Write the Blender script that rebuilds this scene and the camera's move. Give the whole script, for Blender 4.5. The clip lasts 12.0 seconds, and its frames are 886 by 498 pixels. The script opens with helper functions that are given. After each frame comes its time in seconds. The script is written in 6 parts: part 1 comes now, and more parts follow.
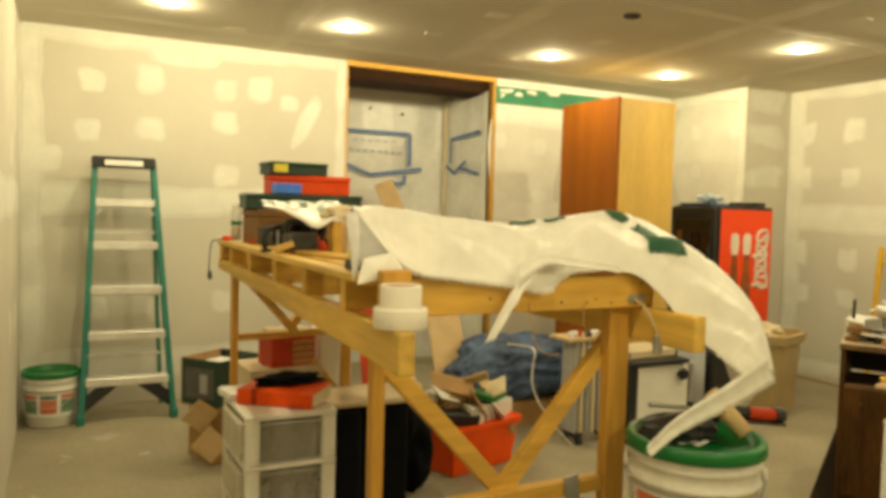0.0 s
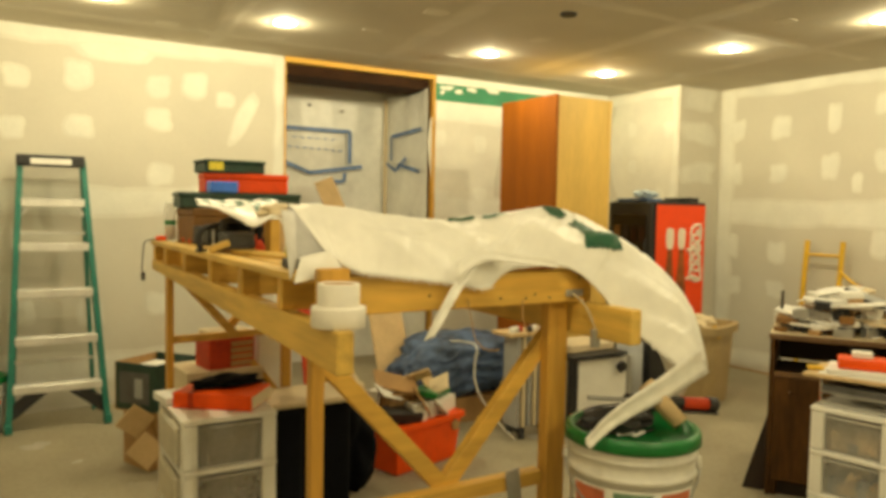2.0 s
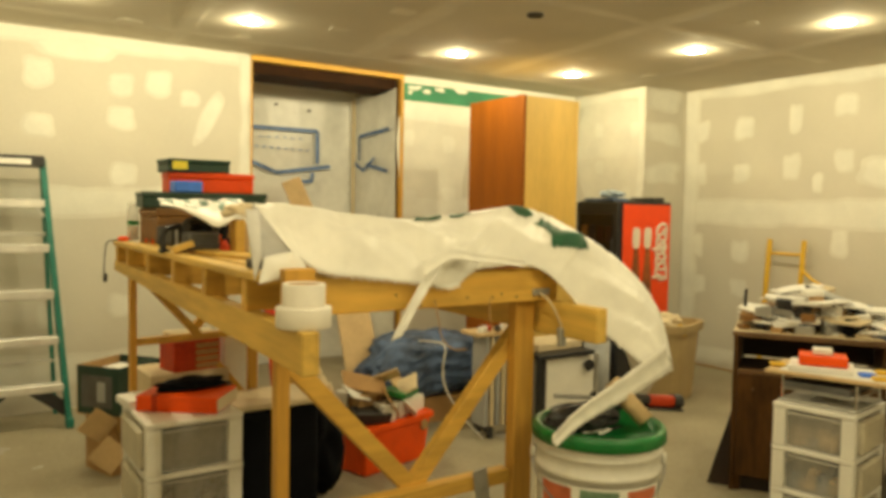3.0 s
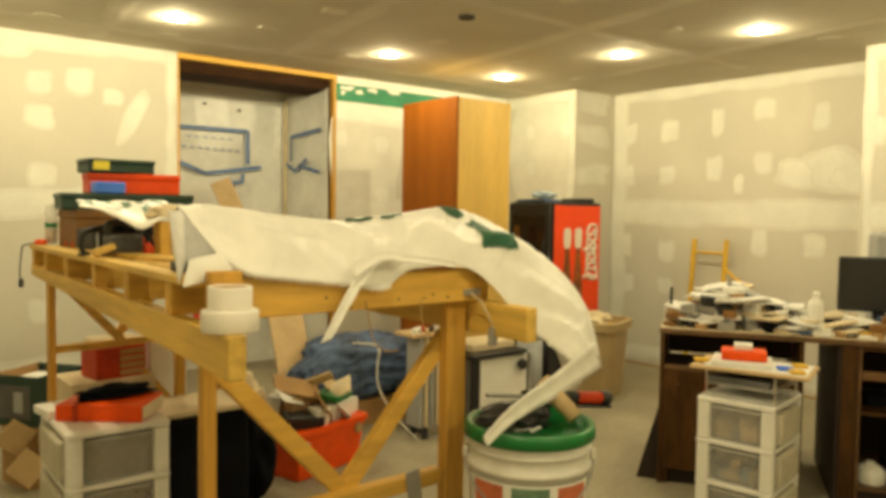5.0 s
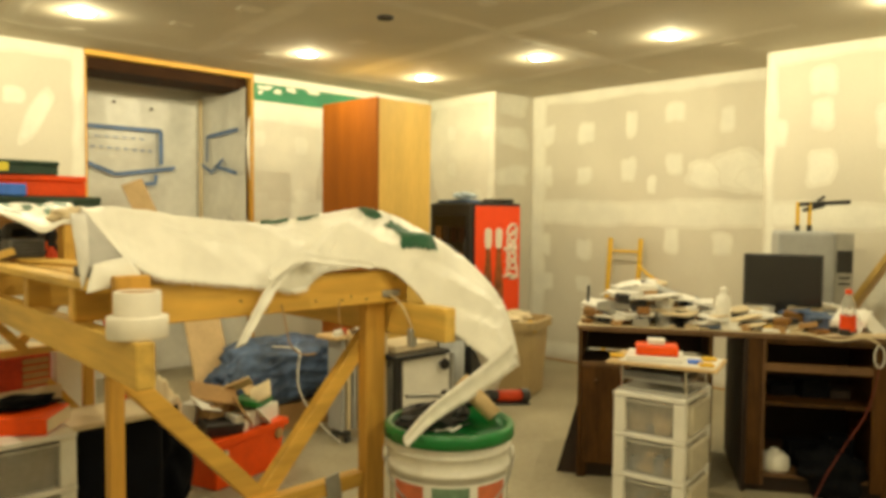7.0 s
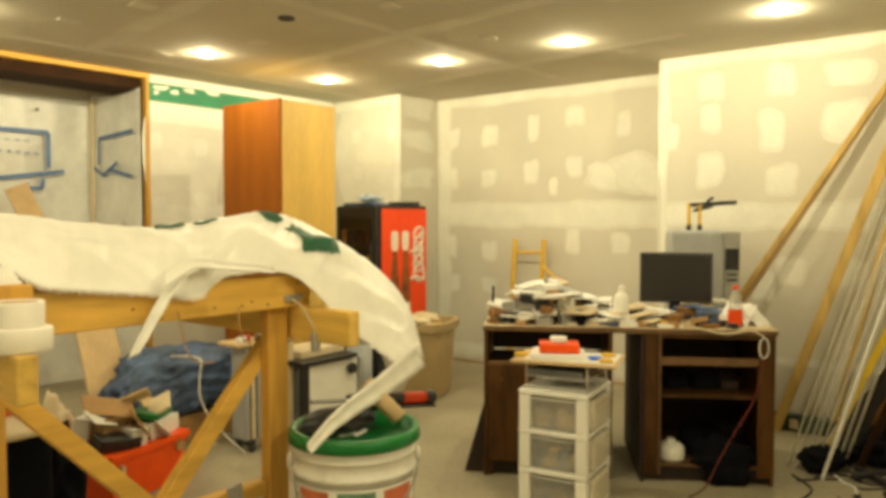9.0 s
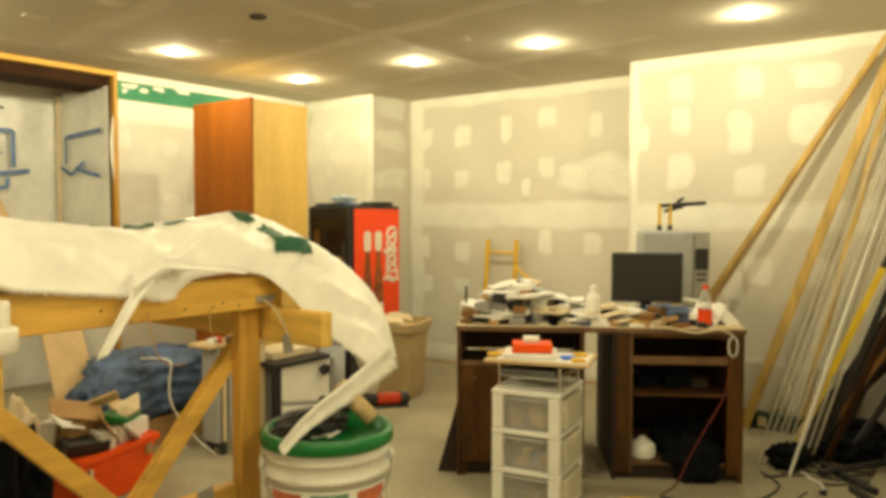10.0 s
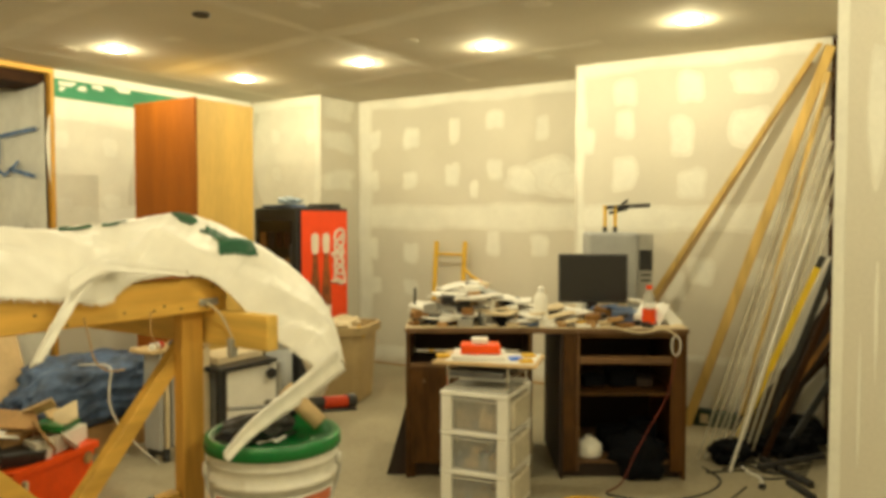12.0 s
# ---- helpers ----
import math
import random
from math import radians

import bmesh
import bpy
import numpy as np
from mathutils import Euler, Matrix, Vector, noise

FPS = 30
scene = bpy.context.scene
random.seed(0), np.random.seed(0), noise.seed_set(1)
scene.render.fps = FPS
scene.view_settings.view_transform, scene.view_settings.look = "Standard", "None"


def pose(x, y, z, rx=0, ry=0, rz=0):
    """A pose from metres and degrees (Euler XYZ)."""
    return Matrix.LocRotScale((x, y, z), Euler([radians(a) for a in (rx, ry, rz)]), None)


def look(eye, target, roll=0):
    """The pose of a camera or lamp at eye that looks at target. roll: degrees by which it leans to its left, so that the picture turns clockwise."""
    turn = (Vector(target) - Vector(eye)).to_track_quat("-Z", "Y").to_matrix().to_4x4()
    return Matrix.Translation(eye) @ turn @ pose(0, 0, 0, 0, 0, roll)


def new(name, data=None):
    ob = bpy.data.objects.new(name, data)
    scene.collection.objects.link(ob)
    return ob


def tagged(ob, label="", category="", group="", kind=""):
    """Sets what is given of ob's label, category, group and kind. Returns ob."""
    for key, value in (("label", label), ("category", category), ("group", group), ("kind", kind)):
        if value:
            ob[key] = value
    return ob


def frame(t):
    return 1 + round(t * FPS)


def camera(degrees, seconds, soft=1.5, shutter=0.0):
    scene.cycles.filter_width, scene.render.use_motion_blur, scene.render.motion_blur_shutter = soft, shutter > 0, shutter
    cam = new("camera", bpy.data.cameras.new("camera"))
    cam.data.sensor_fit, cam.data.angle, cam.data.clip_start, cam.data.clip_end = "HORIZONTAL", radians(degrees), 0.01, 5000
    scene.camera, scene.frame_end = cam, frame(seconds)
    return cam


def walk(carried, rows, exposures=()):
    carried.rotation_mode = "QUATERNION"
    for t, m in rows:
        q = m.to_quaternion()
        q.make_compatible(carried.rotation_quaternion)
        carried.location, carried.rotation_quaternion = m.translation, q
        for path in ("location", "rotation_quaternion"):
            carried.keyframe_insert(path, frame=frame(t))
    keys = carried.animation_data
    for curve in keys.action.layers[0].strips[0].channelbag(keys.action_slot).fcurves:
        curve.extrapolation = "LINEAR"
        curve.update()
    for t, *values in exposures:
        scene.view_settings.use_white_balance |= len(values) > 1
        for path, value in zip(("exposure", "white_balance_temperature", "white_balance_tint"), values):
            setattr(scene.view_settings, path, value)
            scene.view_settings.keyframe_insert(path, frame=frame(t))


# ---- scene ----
cam = camera(60.62, 12.0, soft=4.0)
PATH = [
    (0, pose(0.000, 0.000, 1.350, 87.00, -1.56, -27.05)),
    (0.5, pose(-0.001, -0.003, 1.351, 86.77, -1.28, -27.42)),
    (1, pose(-0.001, -0.007, 1.351, 86.79, -1.15, -28.16)),
    (1.5, pose(0.010, -0.002, 1.349, 86.91, -1.09, -30.40)),
    (2, pose(0.012, 0.001, 1.349, 86.91, -1.09, -31.39)),
    (2.5, pose(0.016, -0.002, 1.349, 86.97, -1.03, -32.82)),
    (3, pose(0.020, 0.001, 1.347, 86.97, -1.02, -33.71)),
    (5, pose(0.031, -0.003, 1.346, 87.15, -0.87, -38.61)),
    (5.5, pose(0.034, -0.005, 1.346, 87.19, -0.82, -39.95)),
    (6, pose(0.038, -0.005, 1.346, 87.18, -0.77, -41.01)),
    (6.5, pose(0.041, -0.008, 1.346, 87.22, -0.65, -42.91)),
    (7, pose(0.044, -0.010, 1.346, 87.29, -0.55, -44.40)),
    (7.5, pose(0.047, -0.012, 1.346, 87.35, -0.40, -46.41)),
    (9.5, pose(0.054, -0.021, 1.345, 87.57, -0.06, -52.60)),
    (10, pose(0.054, -0.019, 1.345, 87.57, -0.10, -53.39)),
    (10.5, pose(0.055, -0.016, 1.344, 87.63, -0.05, -53.24)),
    (11, pose(0.056, -0.022, 1.346, 87.65, -0.20, -53.78)),
    (11.5, pose(0.059, -0.020, 1.344, 87.73, -0.11, -56.22)),
    (12, pose(0.061, -0.017, 1.343, 87.74, -0.09, -57.26)),
]
walk(cam, PATH, exposures=[(0, -0.07, 6500, 10), (3, -0.13, 6490, 10), (5, -0.09, 6480, 10), (7.5, 0.03, 6330, 10), (10, 0.09, 6250, 10), (12, 0.04, 6200, 10)])

world = bpy.data.worlds.new("world")
scene.world = world
world.use_nodes = True
world.node_tree.nodes["Background"].inputs[0].default_value = (0.9, 0.8, 0.6, 1)
world.node_tree.nodes["Background"].inputs[1].default_value = 0.02

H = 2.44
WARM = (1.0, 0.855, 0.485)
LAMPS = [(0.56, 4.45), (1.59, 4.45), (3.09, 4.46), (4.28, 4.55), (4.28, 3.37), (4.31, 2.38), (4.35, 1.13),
         # these five are out of view, added to brighten the near side and centre
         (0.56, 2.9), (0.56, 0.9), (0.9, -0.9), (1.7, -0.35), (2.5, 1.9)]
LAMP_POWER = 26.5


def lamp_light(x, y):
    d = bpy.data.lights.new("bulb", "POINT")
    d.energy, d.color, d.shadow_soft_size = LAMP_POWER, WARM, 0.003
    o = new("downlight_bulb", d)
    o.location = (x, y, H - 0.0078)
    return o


# ---- building helpers ----
def thing(name, base, label, category, group="", rz=0.0, kind=""):
    ob = new(name)
    ob.empty_display_size = 0.1
    ob.matrix_basis = pose(*base, 0, 0, rz)
    return tagged(ob, label, category, group, kind)


def chain(ob):
    m = Matrix.Identity(4)
    while ob is not None:
        m = ob.matrix_basis @ m
        ob = ob.parent
    return m


def part(name, bm, material, parent=None, label="", local=False, smooth=False):
    """Links a bmesh as one mesh object under a thing; world coordinates unless local."""
    me = bpy.data.meshes.new(name)
    bmesh.ops.recalc_face_normals(bm, faces=bm.faces)
    bm.to_mesh(me)
    bm.free()
    for m in (material if isinstance(material, (list, tuple)) else [material]):
        me.materials.append(m)
    if parent is not None and not local:
        me.transform(chain(parent).inverted())
    if smooth:
        for p in me.polygons:
            p.use_smooth = True
    ob = new(name, me)
    ob.parent = parent
    if label:
        ob["label"] = label
    return ob


def bevel(bm, geom_verts, w, seg=1):
    edges = list({e for v in geom_verts for e in v.link_edges})
    if w > 0:
        bmesh.ops.bevel(bm, geom=edges, offset=w, segments=seg, affect="EDGES", profile=0.6)


def add_box(bm, x0, x1, y0, y1, z0, z1, b=0.0, seg=1, m=None):
    r = bmesh.ops.create_cube(bm, size=1.0)
    vs = r["verts"]
    bmesh.ops.scale(bm, vec=(x1 - x0, y1 - y0, z1 - z0), verts=vs)
    bmesh.ops.translate(bm, vec=((x0 + x1) / 2, (y0 + y1) / 2, (z0 + z1) / 2), verts=vs)
    if m is not None:
        bmesh.ops.transform(bm, matrix=m, verts=vs)
    bevel(bm, vs, b, seg)
    return bm


def boxed(x0, x1, y0, y1, z0, z1, b=0.003, seg=1, m=None):
    return add_box(bmesh.new(), x0, x1, y0, y1, z0, z1, b, seg, m)


def beam(a, c, w, h, b=0.002, up=(0, 0, 1), bm=None):
    """A bar of section w (across) by h (up) from a to c."""
    bm = bm or bmesh.new()
    a, c = Vector(a), Vector(c)
    d = (c - a).normalized()
    side = d.cross(Vector(up))
    if side.length < 1e-4:
        side = Vector((1, 0, 0))
    side.normalize()
    u = side.cross(d)
    m = Matrix((side, d, u)).transposed().to_4x4()
    m.translation = (a + c) / 2
    n = (c - a).length
    return add_box(bm, -w / 2, w / 2, -n / 2, n / 2, -h / 2, h / 2, b, 1, m)


def lathe(profile, seg=32, m=None, bm=None, cap=True):
    """A turned solid from (radius, z) pairs."""
    bm = bm or bmesh.new()
    rings = []
    for r, z in profile:
        if r < 1e-6:
            rings.append([bm.verts.new((0, 0, z))])
        else:
            rings.append([bm.verts.new((r * math.cos(2 * math.pi * i / seg), r * math.sin(2 * math.pi * i / seg), z)) for i in range(seg)])
    for p, q in zip(rings, rings[1:]):
        for i in range(seg):
            j = (i + 1) % seg
            if len(p) == 1 and len(q) == 1:
                continue
            if len(p) == 1:
                bm.faces.new((p[0], q[j], q[i]))
            elif len(q) == 1:
                bm.faces.new((p[i], p[j], q[0]))
            else:
                bm.faces.new((p[i], p[j], q[j], q[i]))
    if cap:
        for g in (rings[0], rings[-1]):
            if len(g) > 2:
                bm.faces.new(g)
    if m is not None:
        bmesh.ops.transform(bm, matrix=m, verts=[v for g in rings for v in g])
    return bm


def tube(points, r, seg=8, bm=None, closed=False):
    """A round rod along points."""
    bm = bm or bmesh.new()
    pts = [Vector(p) for p in points]
    rings = []
    prev = None
    for i, p in enumerate(pts):
        d = (pts[min(i + 1, len(pts) - 1)] - pts[max(i - 1, 0)]).normalized()
        if prev is None:
            s = d.cross(Vector((0, 0, 1)))
            if s.length < 1e-3:
                s = d.cross(Vector((1, 0, 0)))
        else:
            s = prev - d * prev.dot(d)
        s.normalize()
        prev = s
        t = d.cross(s)
        rings.append([bm.verts.new(p + (s * math.cos(2 * math.pi * k / seg) + t * math.sin(2 * math.pi * k / seg)) * r) for k in range(seg)])
    for a, c in zip(rings, rings[1:]):
        for k in range(seg):
            bm.faces.new((a[k], a[(k + 1) % seg], c[(k + 1) % seg], c[k]))
    bm.faces.new(rings[0][::-1])
    bm.faces.new(rings[-1])
    return bm


def curve_points(ctrl, n=8):
    """Smooth points through the control points."""
    c = [Vector(p) for p in ctrl]
    out = []
    for i in range(len(c) - 1):
        p0, p1, p2, p3 = c[max(i - 1, 0)], c[i], c[i + 1], c[min(i + 2, len(c) - 1)]
        for k in range(n):
            t = k / n
            out.append(0.5 * ((2 * p1) + (p2 - p0) * t + (2 * p0 - 5 * p1 + 4 * p2 - p3) * t * t + (3 * p1 - p0 - 3 * p2 + p3) * t ** 3))
    out.append(c[-1])
    return out


# ---- materials ----
def mat(name, color, rough=0.6, metal=0.0, scale=8.0, var=0.12, fine=60.0, bump=0.1, dark=None, stretch=(1, 1, 1), dist=0.004,
        spec=0.5, alpha=None, trans=0.0, coat=0.0, island=0.0):
    """Base colour broken up by a coarse and a fine noise, with bump from the fine one."""
    m = bpy.data.materials.new(name)
    m.use_nodes = True
    nt = m.node_tree
    n, l = nt.nodes, nt.links
    b = n["Principled BSDF"]
    tc = n.new("ShaderNodeTexCoord")
    mp = n.new("ShaderNodeMapping")
    mp.inputs["Scale"].default_value = stretch
    l.new(tc.outputs["Object"], mp.inputs[0])
    n1 = n.new("ShaderNodeTexNoise")
    n1.inputs["Scale"].default_value, n1.inputs["Detail"].default_value = scale, 4
    n2 = n.new("ShaderNodeTexNoise")
    n2.inputs["Scale"].default_value, n2.inputs["Detail"].default_value = fine, 3
    l.new(mp.outputs[0], n1.inputs[0])
    l.new(mp.outputs[0], n2.inputs[0])
    mix = n.new("ShaderNodeMath")
    mix.operation = "MULTIPLY_ADD"
    l.new(n1.outputs[0], mix.inputs[0])
    mix.inputs[1].default_value = 0.65
    m2 = n.new("ShaderNodeMath")
    m2.operation = "MULTIPLY"
    m2.inputs[1].default_value = 0.35
    l.new(n2.outputs[0], m2.inputs[0])
    l.new(m2.outputs[0], mix.inputs[2])
    ramp = n.new("ShaderNodeValToRGB")
    ramp.color_ramp.elements[0].position, ramp.color_ramp.elements[1].position = 0.36, 0.64
    lo = dark or tuple(c * (1 - var * 1.6) for c in color)
    hi = tuple(min(1, c * (1 + var)) for c in color)
    ramp.color_ramp.elements[0].color, ramp.color_ramp.elements[1].color = (*lo, 1), (*hi, 1)
    l.new(mix.outputs[0], ramp.inputs[0])
    if island > 0:
        oi = n.new("ShaderNodeObjectInfo")
        hs = n.new("ShaderNodeHueSaturation")
        mr = n.new("ShaderNodeMapRange")
        mr.inputs[3].default_value, mr.inputs[4].default_value = 1 - island, 1 + island
        l.new(oi.outputs["Random"], mr.inputs[0])
        l.new(mr.outputs[0], hs.inputs["Value"])
        l.new(ramp.outputs[0], hs.inputs["Color"])
        l.new(hs.outputs[0], b.inputs["Base Color"])
    else:
        l.new(ramp.outputs[0], b.inputs["Base Color"])
    rr = n.new("ShaderNodeMapRange")
    rr.inputs[3].default_value, rr.inputs[4].default_value = max(0.02, rough - 0.08), min(1, rough + 0.08)
    l.new(n1.outputs[0], rr.inputs[0])
    l.new(rr.outputs[0], b.inputs["Roughness"])
    b.inputs["Metallic"].default_value = metal
    b.inputs["Specular IOR Level"].default_value = spec
    b.inputs["Coat Weight"].default_value = coat
    b.inputs["Transmission Weight"].default_value = trans
    if alpha is not None:
        b.inputs["Alpha"].default_value = alpha
    if bump > 0:
        bp = n.new("ShaderNodeBump")
        bp.inputs["Strength"].default_value, bp.inputs["Distance"].default_value = bump, dist
        l.new(mix.outputs[0], bp.inputs["Height"])
        l.new(bp.outputs[0], b.inputs["Normal"])
    return m


def glow(name, color, strength):
    m = bpy.data.materials.new(name)
    m.use_nodes = True
    b = m.node_tree.nodes["Principled BSDF"]
    b.inputs["Base Color"].default_value = (*color, 1)
    b.inputs["Emission Color"].default_value = (*color, 1)
    b.inputs["Emission Strength"].default_value = strength
    return m


M_paper = mat("drywall_paper", (0.615, 0.585, 0.50), 0.9, scale=1.6, var=0.05, fine=90, bump=0.08)
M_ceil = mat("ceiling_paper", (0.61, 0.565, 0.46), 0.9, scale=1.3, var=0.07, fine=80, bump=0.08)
M_mud = mat("joint_compound", (0.75, 0.74, 0.665), 0.85, scale=5, var=0.05, fine=50, bump=0.12)
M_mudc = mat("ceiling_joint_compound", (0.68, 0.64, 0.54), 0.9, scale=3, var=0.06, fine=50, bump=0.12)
M_feather = mat("feathered_compound", (0.70, 0.68, 0.60), 0.88, scale=5, var=0.05, fine=60, bump=0.1)
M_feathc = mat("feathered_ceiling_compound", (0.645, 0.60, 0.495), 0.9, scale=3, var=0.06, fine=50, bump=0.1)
M_green = mat("green_moisture_board", (0.05, 0.24, 0.13), 0.85, scale=4, var=0.12, fine=60, bump=0.05)
M_floor = mat("concrete_floor", (0.345, 0.305, 0.212), 0.75, scale=1.7, var=0.13, fine=38, bump=0.15)
M_dust = mat("plaster_dust", (0.46, 0.43, 0.37), 0.95, scale=9, var=0.1, fine=70, bump=0.1)
M_wood = mat("pine_lumber", (0.69, 0.425, 0.078), 0.6, scale=5, var=0.16, fine=30, bump=0.12, stretch=(1, 1, 1), island=0.08)
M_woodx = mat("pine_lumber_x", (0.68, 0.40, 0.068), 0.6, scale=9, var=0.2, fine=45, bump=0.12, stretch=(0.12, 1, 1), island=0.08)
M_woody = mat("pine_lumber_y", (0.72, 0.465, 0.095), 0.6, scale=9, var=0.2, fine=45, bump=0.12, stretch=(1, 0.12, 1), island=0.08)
# Uprights deeper than the rails: the bench's shaded side is put in the colour.
M_woodz = mat("pine_lumber_z_shade", (0.62, 0.335, 0.05), 0.6, scale=9, var=0.2, fine=45, bump=0.12, stretch=(1, 1, 0.12), island=0.08)
# Dark timber tone, lowered further to hold the soffit's near-black shadow.
M_dkwood = mat("dark_timber_shade", (0.042, 0.018, 0.007), 0.75, spec=0.12, scale=6, var=0.2, fine=40, bump=0.1)
M_cherry = mat("cherry_veneer", (0.285, 0.085, 0.005), 0.6, spec=0.2, scale=7, var=0.12, fine=60, bump=0.04, stretch=(1, 1, 0.08))
M_maple = mat("raw_board_veneer", (0.66, 0.43, 0.10), 0.55, scale=5, var=0.1, fine=60, bump=0.05, stretch=(1, 1, 0.15))
M_maplez = mat("aged_pine_strip", (0.60, 0.405, 0.115), 0.6, scale=9, var=0.2, fine=45, bump=0.1, stretch=(1, 1, 0.15))
M_sheet = mat("white_poly_sheeting", (0.83, 0.81, 0.745), 0.42, scale=5, var=0.05, fine=26, bump=0.12, dist=0.006)
M_printg = mat("green_print_film", (0.015, 0.10, 0.05), 0.4, scale=8, var=0.15, fine=40, bump=0.05)
M_grey = mat("grey_inner_film", (0.42, 0.41, 0.39), 0.45, scale=6, var=0.1, fine=40, bump=0.08)
M_greyl = mat("pale_grey_inner_film", (0.60, 0.585, 0.55), 0.45, scale=6, var=0.08, fine=40, bump=0.08)
M_palebl = mat("pale_blue_film", (0.42, 0.52, 0.62), 0.35, scale=9, var=0.3, fine=30, bump=0.3, dist=0.01)
M_film = mat("translucent_film", (0.82, 0.82, 0.78), 0.3, scale=3, var=0.08, fine=14, bump=0.3, dist=0.01)
M_blueink = mat("blue_print", (0.12, 0.23, 0.50), 0.5, scale=10, var=0.2, bump=0)
M_red = mat("red_panel", (0.85, 0.07, 0.010), 0.4, spec=0.3, scale=6, var=0.06, fine=60, bump=0.02)
M_redbox = mat("red_plastic", (0.82, 0.075, 0.006), 0.45, spec=0.25, scale=8, var=0.1, fine=60, bump=0.04)
M_orange = mat("orange_plastic", (0.90, 0.095, 0.004), 0.45, spec=0.25, scale=8, var=0.08, fine=70, bump=0.05)
M_toolgrey = mat("dark_grey_plastic", (0.10, 0.098, 0.095), 0.5, scale=10, var=0.2, fine=70, bump=0.05)
M_black = mat("black_plastic", (0.018, 0.018, 0.02), 0.45, scale=12, var=0.2, fine=70, bump=0.05)
M_dgreen = mat("dark_green_plastic", (0.012, 0.045, 0.03), 0.45, scale=10, var=0.2, fine=70, bump=0.05)
M_white = mat("white_plastic", (0.84, 0.825, 0.77), 0.4, scale=6, var=0.04, fine=60, bump=0.03)
M_pvc = mat("pvc_white", (0.82, 0.78, 0.70), 0.35, scale=6, var=0.03, fine=60, bump=0.02)
M_pail = mat("pail_plastic", (0.74, 0.72, 0.65), 0.42, scale=6, var=0.06, fine=50, bump=0.04)
M_lid = mat("green_lid", (0.004, 0.165, 0.032), 0.32, scale=6, var=0.12, fine=50, bump=0.05)
M_teal = mat("green_fibreglass", (0.015, 0.19, 0.15), 0.5, scale=8, var=0.12, fine=60, bump=0.05)
M_alu = mat("aluminium", (0.80, 0.79, 0.75), 0.36, metal=0.45, scale=9, var=0.08, fine=80, bump=0.06)
M_steel = mat("grey_steel", (0.45, 0.45, 0.43), 0.4, metal=0.7, scale=9, var=0.1, fine=80, bump=0.05)
M_chrome = mat("chrome", (0.75, 0.74, 0.72), 0.16, metal=1.0, scale=9, var=0.04, fine=80, bump=0.02)
M_card = mat("cardboard", (0.42, 0.25, 0.10), 0.85, scale=5, var=0.12, fine=50, bump=0.1)
M_cardl = mat("light_cardboard", (0.58, 0.42, 0.22), 0.85, scale=5, var=0.1, fine=50, bump=0.08)
M_bluetarp = mat("blue_fabric_cover", (0.075, 0.125, 0.25), 0.55, scale=4, var=0.4, fine=24, bump=0.5, dist=0.02)
M_bin = mat("tan_bin_plastic", (0.42, 0.31, 0.15), 0.5, scale=5, var=0.08, fine=60, bump=0.05)
M_yellow = mat("yellow_paint", (0.72, 0.44, 0.02), 0.4, scale=8, var=0.1, fine=60, bump=0.03)
M_brown = mat("dark_brown_laminate", (0.088, 0.038, 0.008), 0.5, spec=0.22, scale=6, var=0.35, fine=50, bump=0.05, stretch=(1, 1, 0.2))
# Desk laminate with recess shade put into its colour; dark boards share it.
M_inside = mat("dark_brown_desk_shade", (0.022, 0.010, 0.005), 0.7, scale=6, var=0.25, fine=50, bump=0.05)
M_edge = mat("desk_edge", (0.15, 0.075, 0.028), 0.5, scale=6, var=0.2, fine=50, bump=0.05)
M_paperw = mat("white_paper", (0.80, 0.785, 0.74), 0.8, scale=8, var=0.04, fine=60, bump=0.03)
M_manila = mat("manila_paper", (0.66, 0.55, 0.36), 0.85, scale=8, var=0.08, fine=60, bump=0.03)
M_navy = mat("navy_fabric", (0.004, 0.0045, 0.007), 0.9, spec=0.15, scale=9, var=0.25, fine=60, bump=0.2)
M_bluep = mat("blue_plastic", (0.045, 0.19, 0.85), 0.4, scale=8, var=0.1, fine=60, bump=0.03)
M_screen = mat("screen_glass", (0.022, 0.021, 0.022), 0.25, scale=3, var=0.05, fine=40, bump=0.0)
M_frost = mat("frosted_drawer", (0.74, 0.72, 0.66), 0.3, scale=5, var=0.1, fine=40, bump=0.04, alpha=0.34)
M_greyp = mat("grey_plastic", (0.36, 0.37, 0.37), 0.45, scale=8, var=0.08, fine=60, bump=0.04)
M_orangew = mat("orange_cord", (0.15, 0.022, 0.010), 0.5, scale=8, var=0.1, bump=0)
M_redm = mat("dark_red_metal", (0.50, 0.045, 0.008), 0.45, spec=0.25, scale=8, var=0.15, fine=60, bump=0.04)
M_glassdk = mat("dark_cooler_glass", (0.02, 0.014, 0.010), 0.12, scale=4, var=0.2, bump=0)
M_lime = mat("yellow_label", (0.80, 0.66, 0.05), 0.5, scale=8, var=0.06, bump=0.0)
M_casewood = mat("dark_case_wood", (0.23, 0.105, 0.018), 0.55, scale=8, var=0.2, fine=50, bump=0.08, stretch=(0.3, 1, 1))
M_levely = mat("level_yellow", (0.85, 0.60, 0.015), 0.35, scale=8, var=0.06, bump=0.0)
M_amber = mat("amber_bottle_print", (0.26, 0.07, 0.012), 0.35, scale=14, var=0.35, bump=0.0)


# ---- room ----
def wall(name, bm, label):
    return tagged(part(name, bm, M_paper), label, "wall", kind="structure")


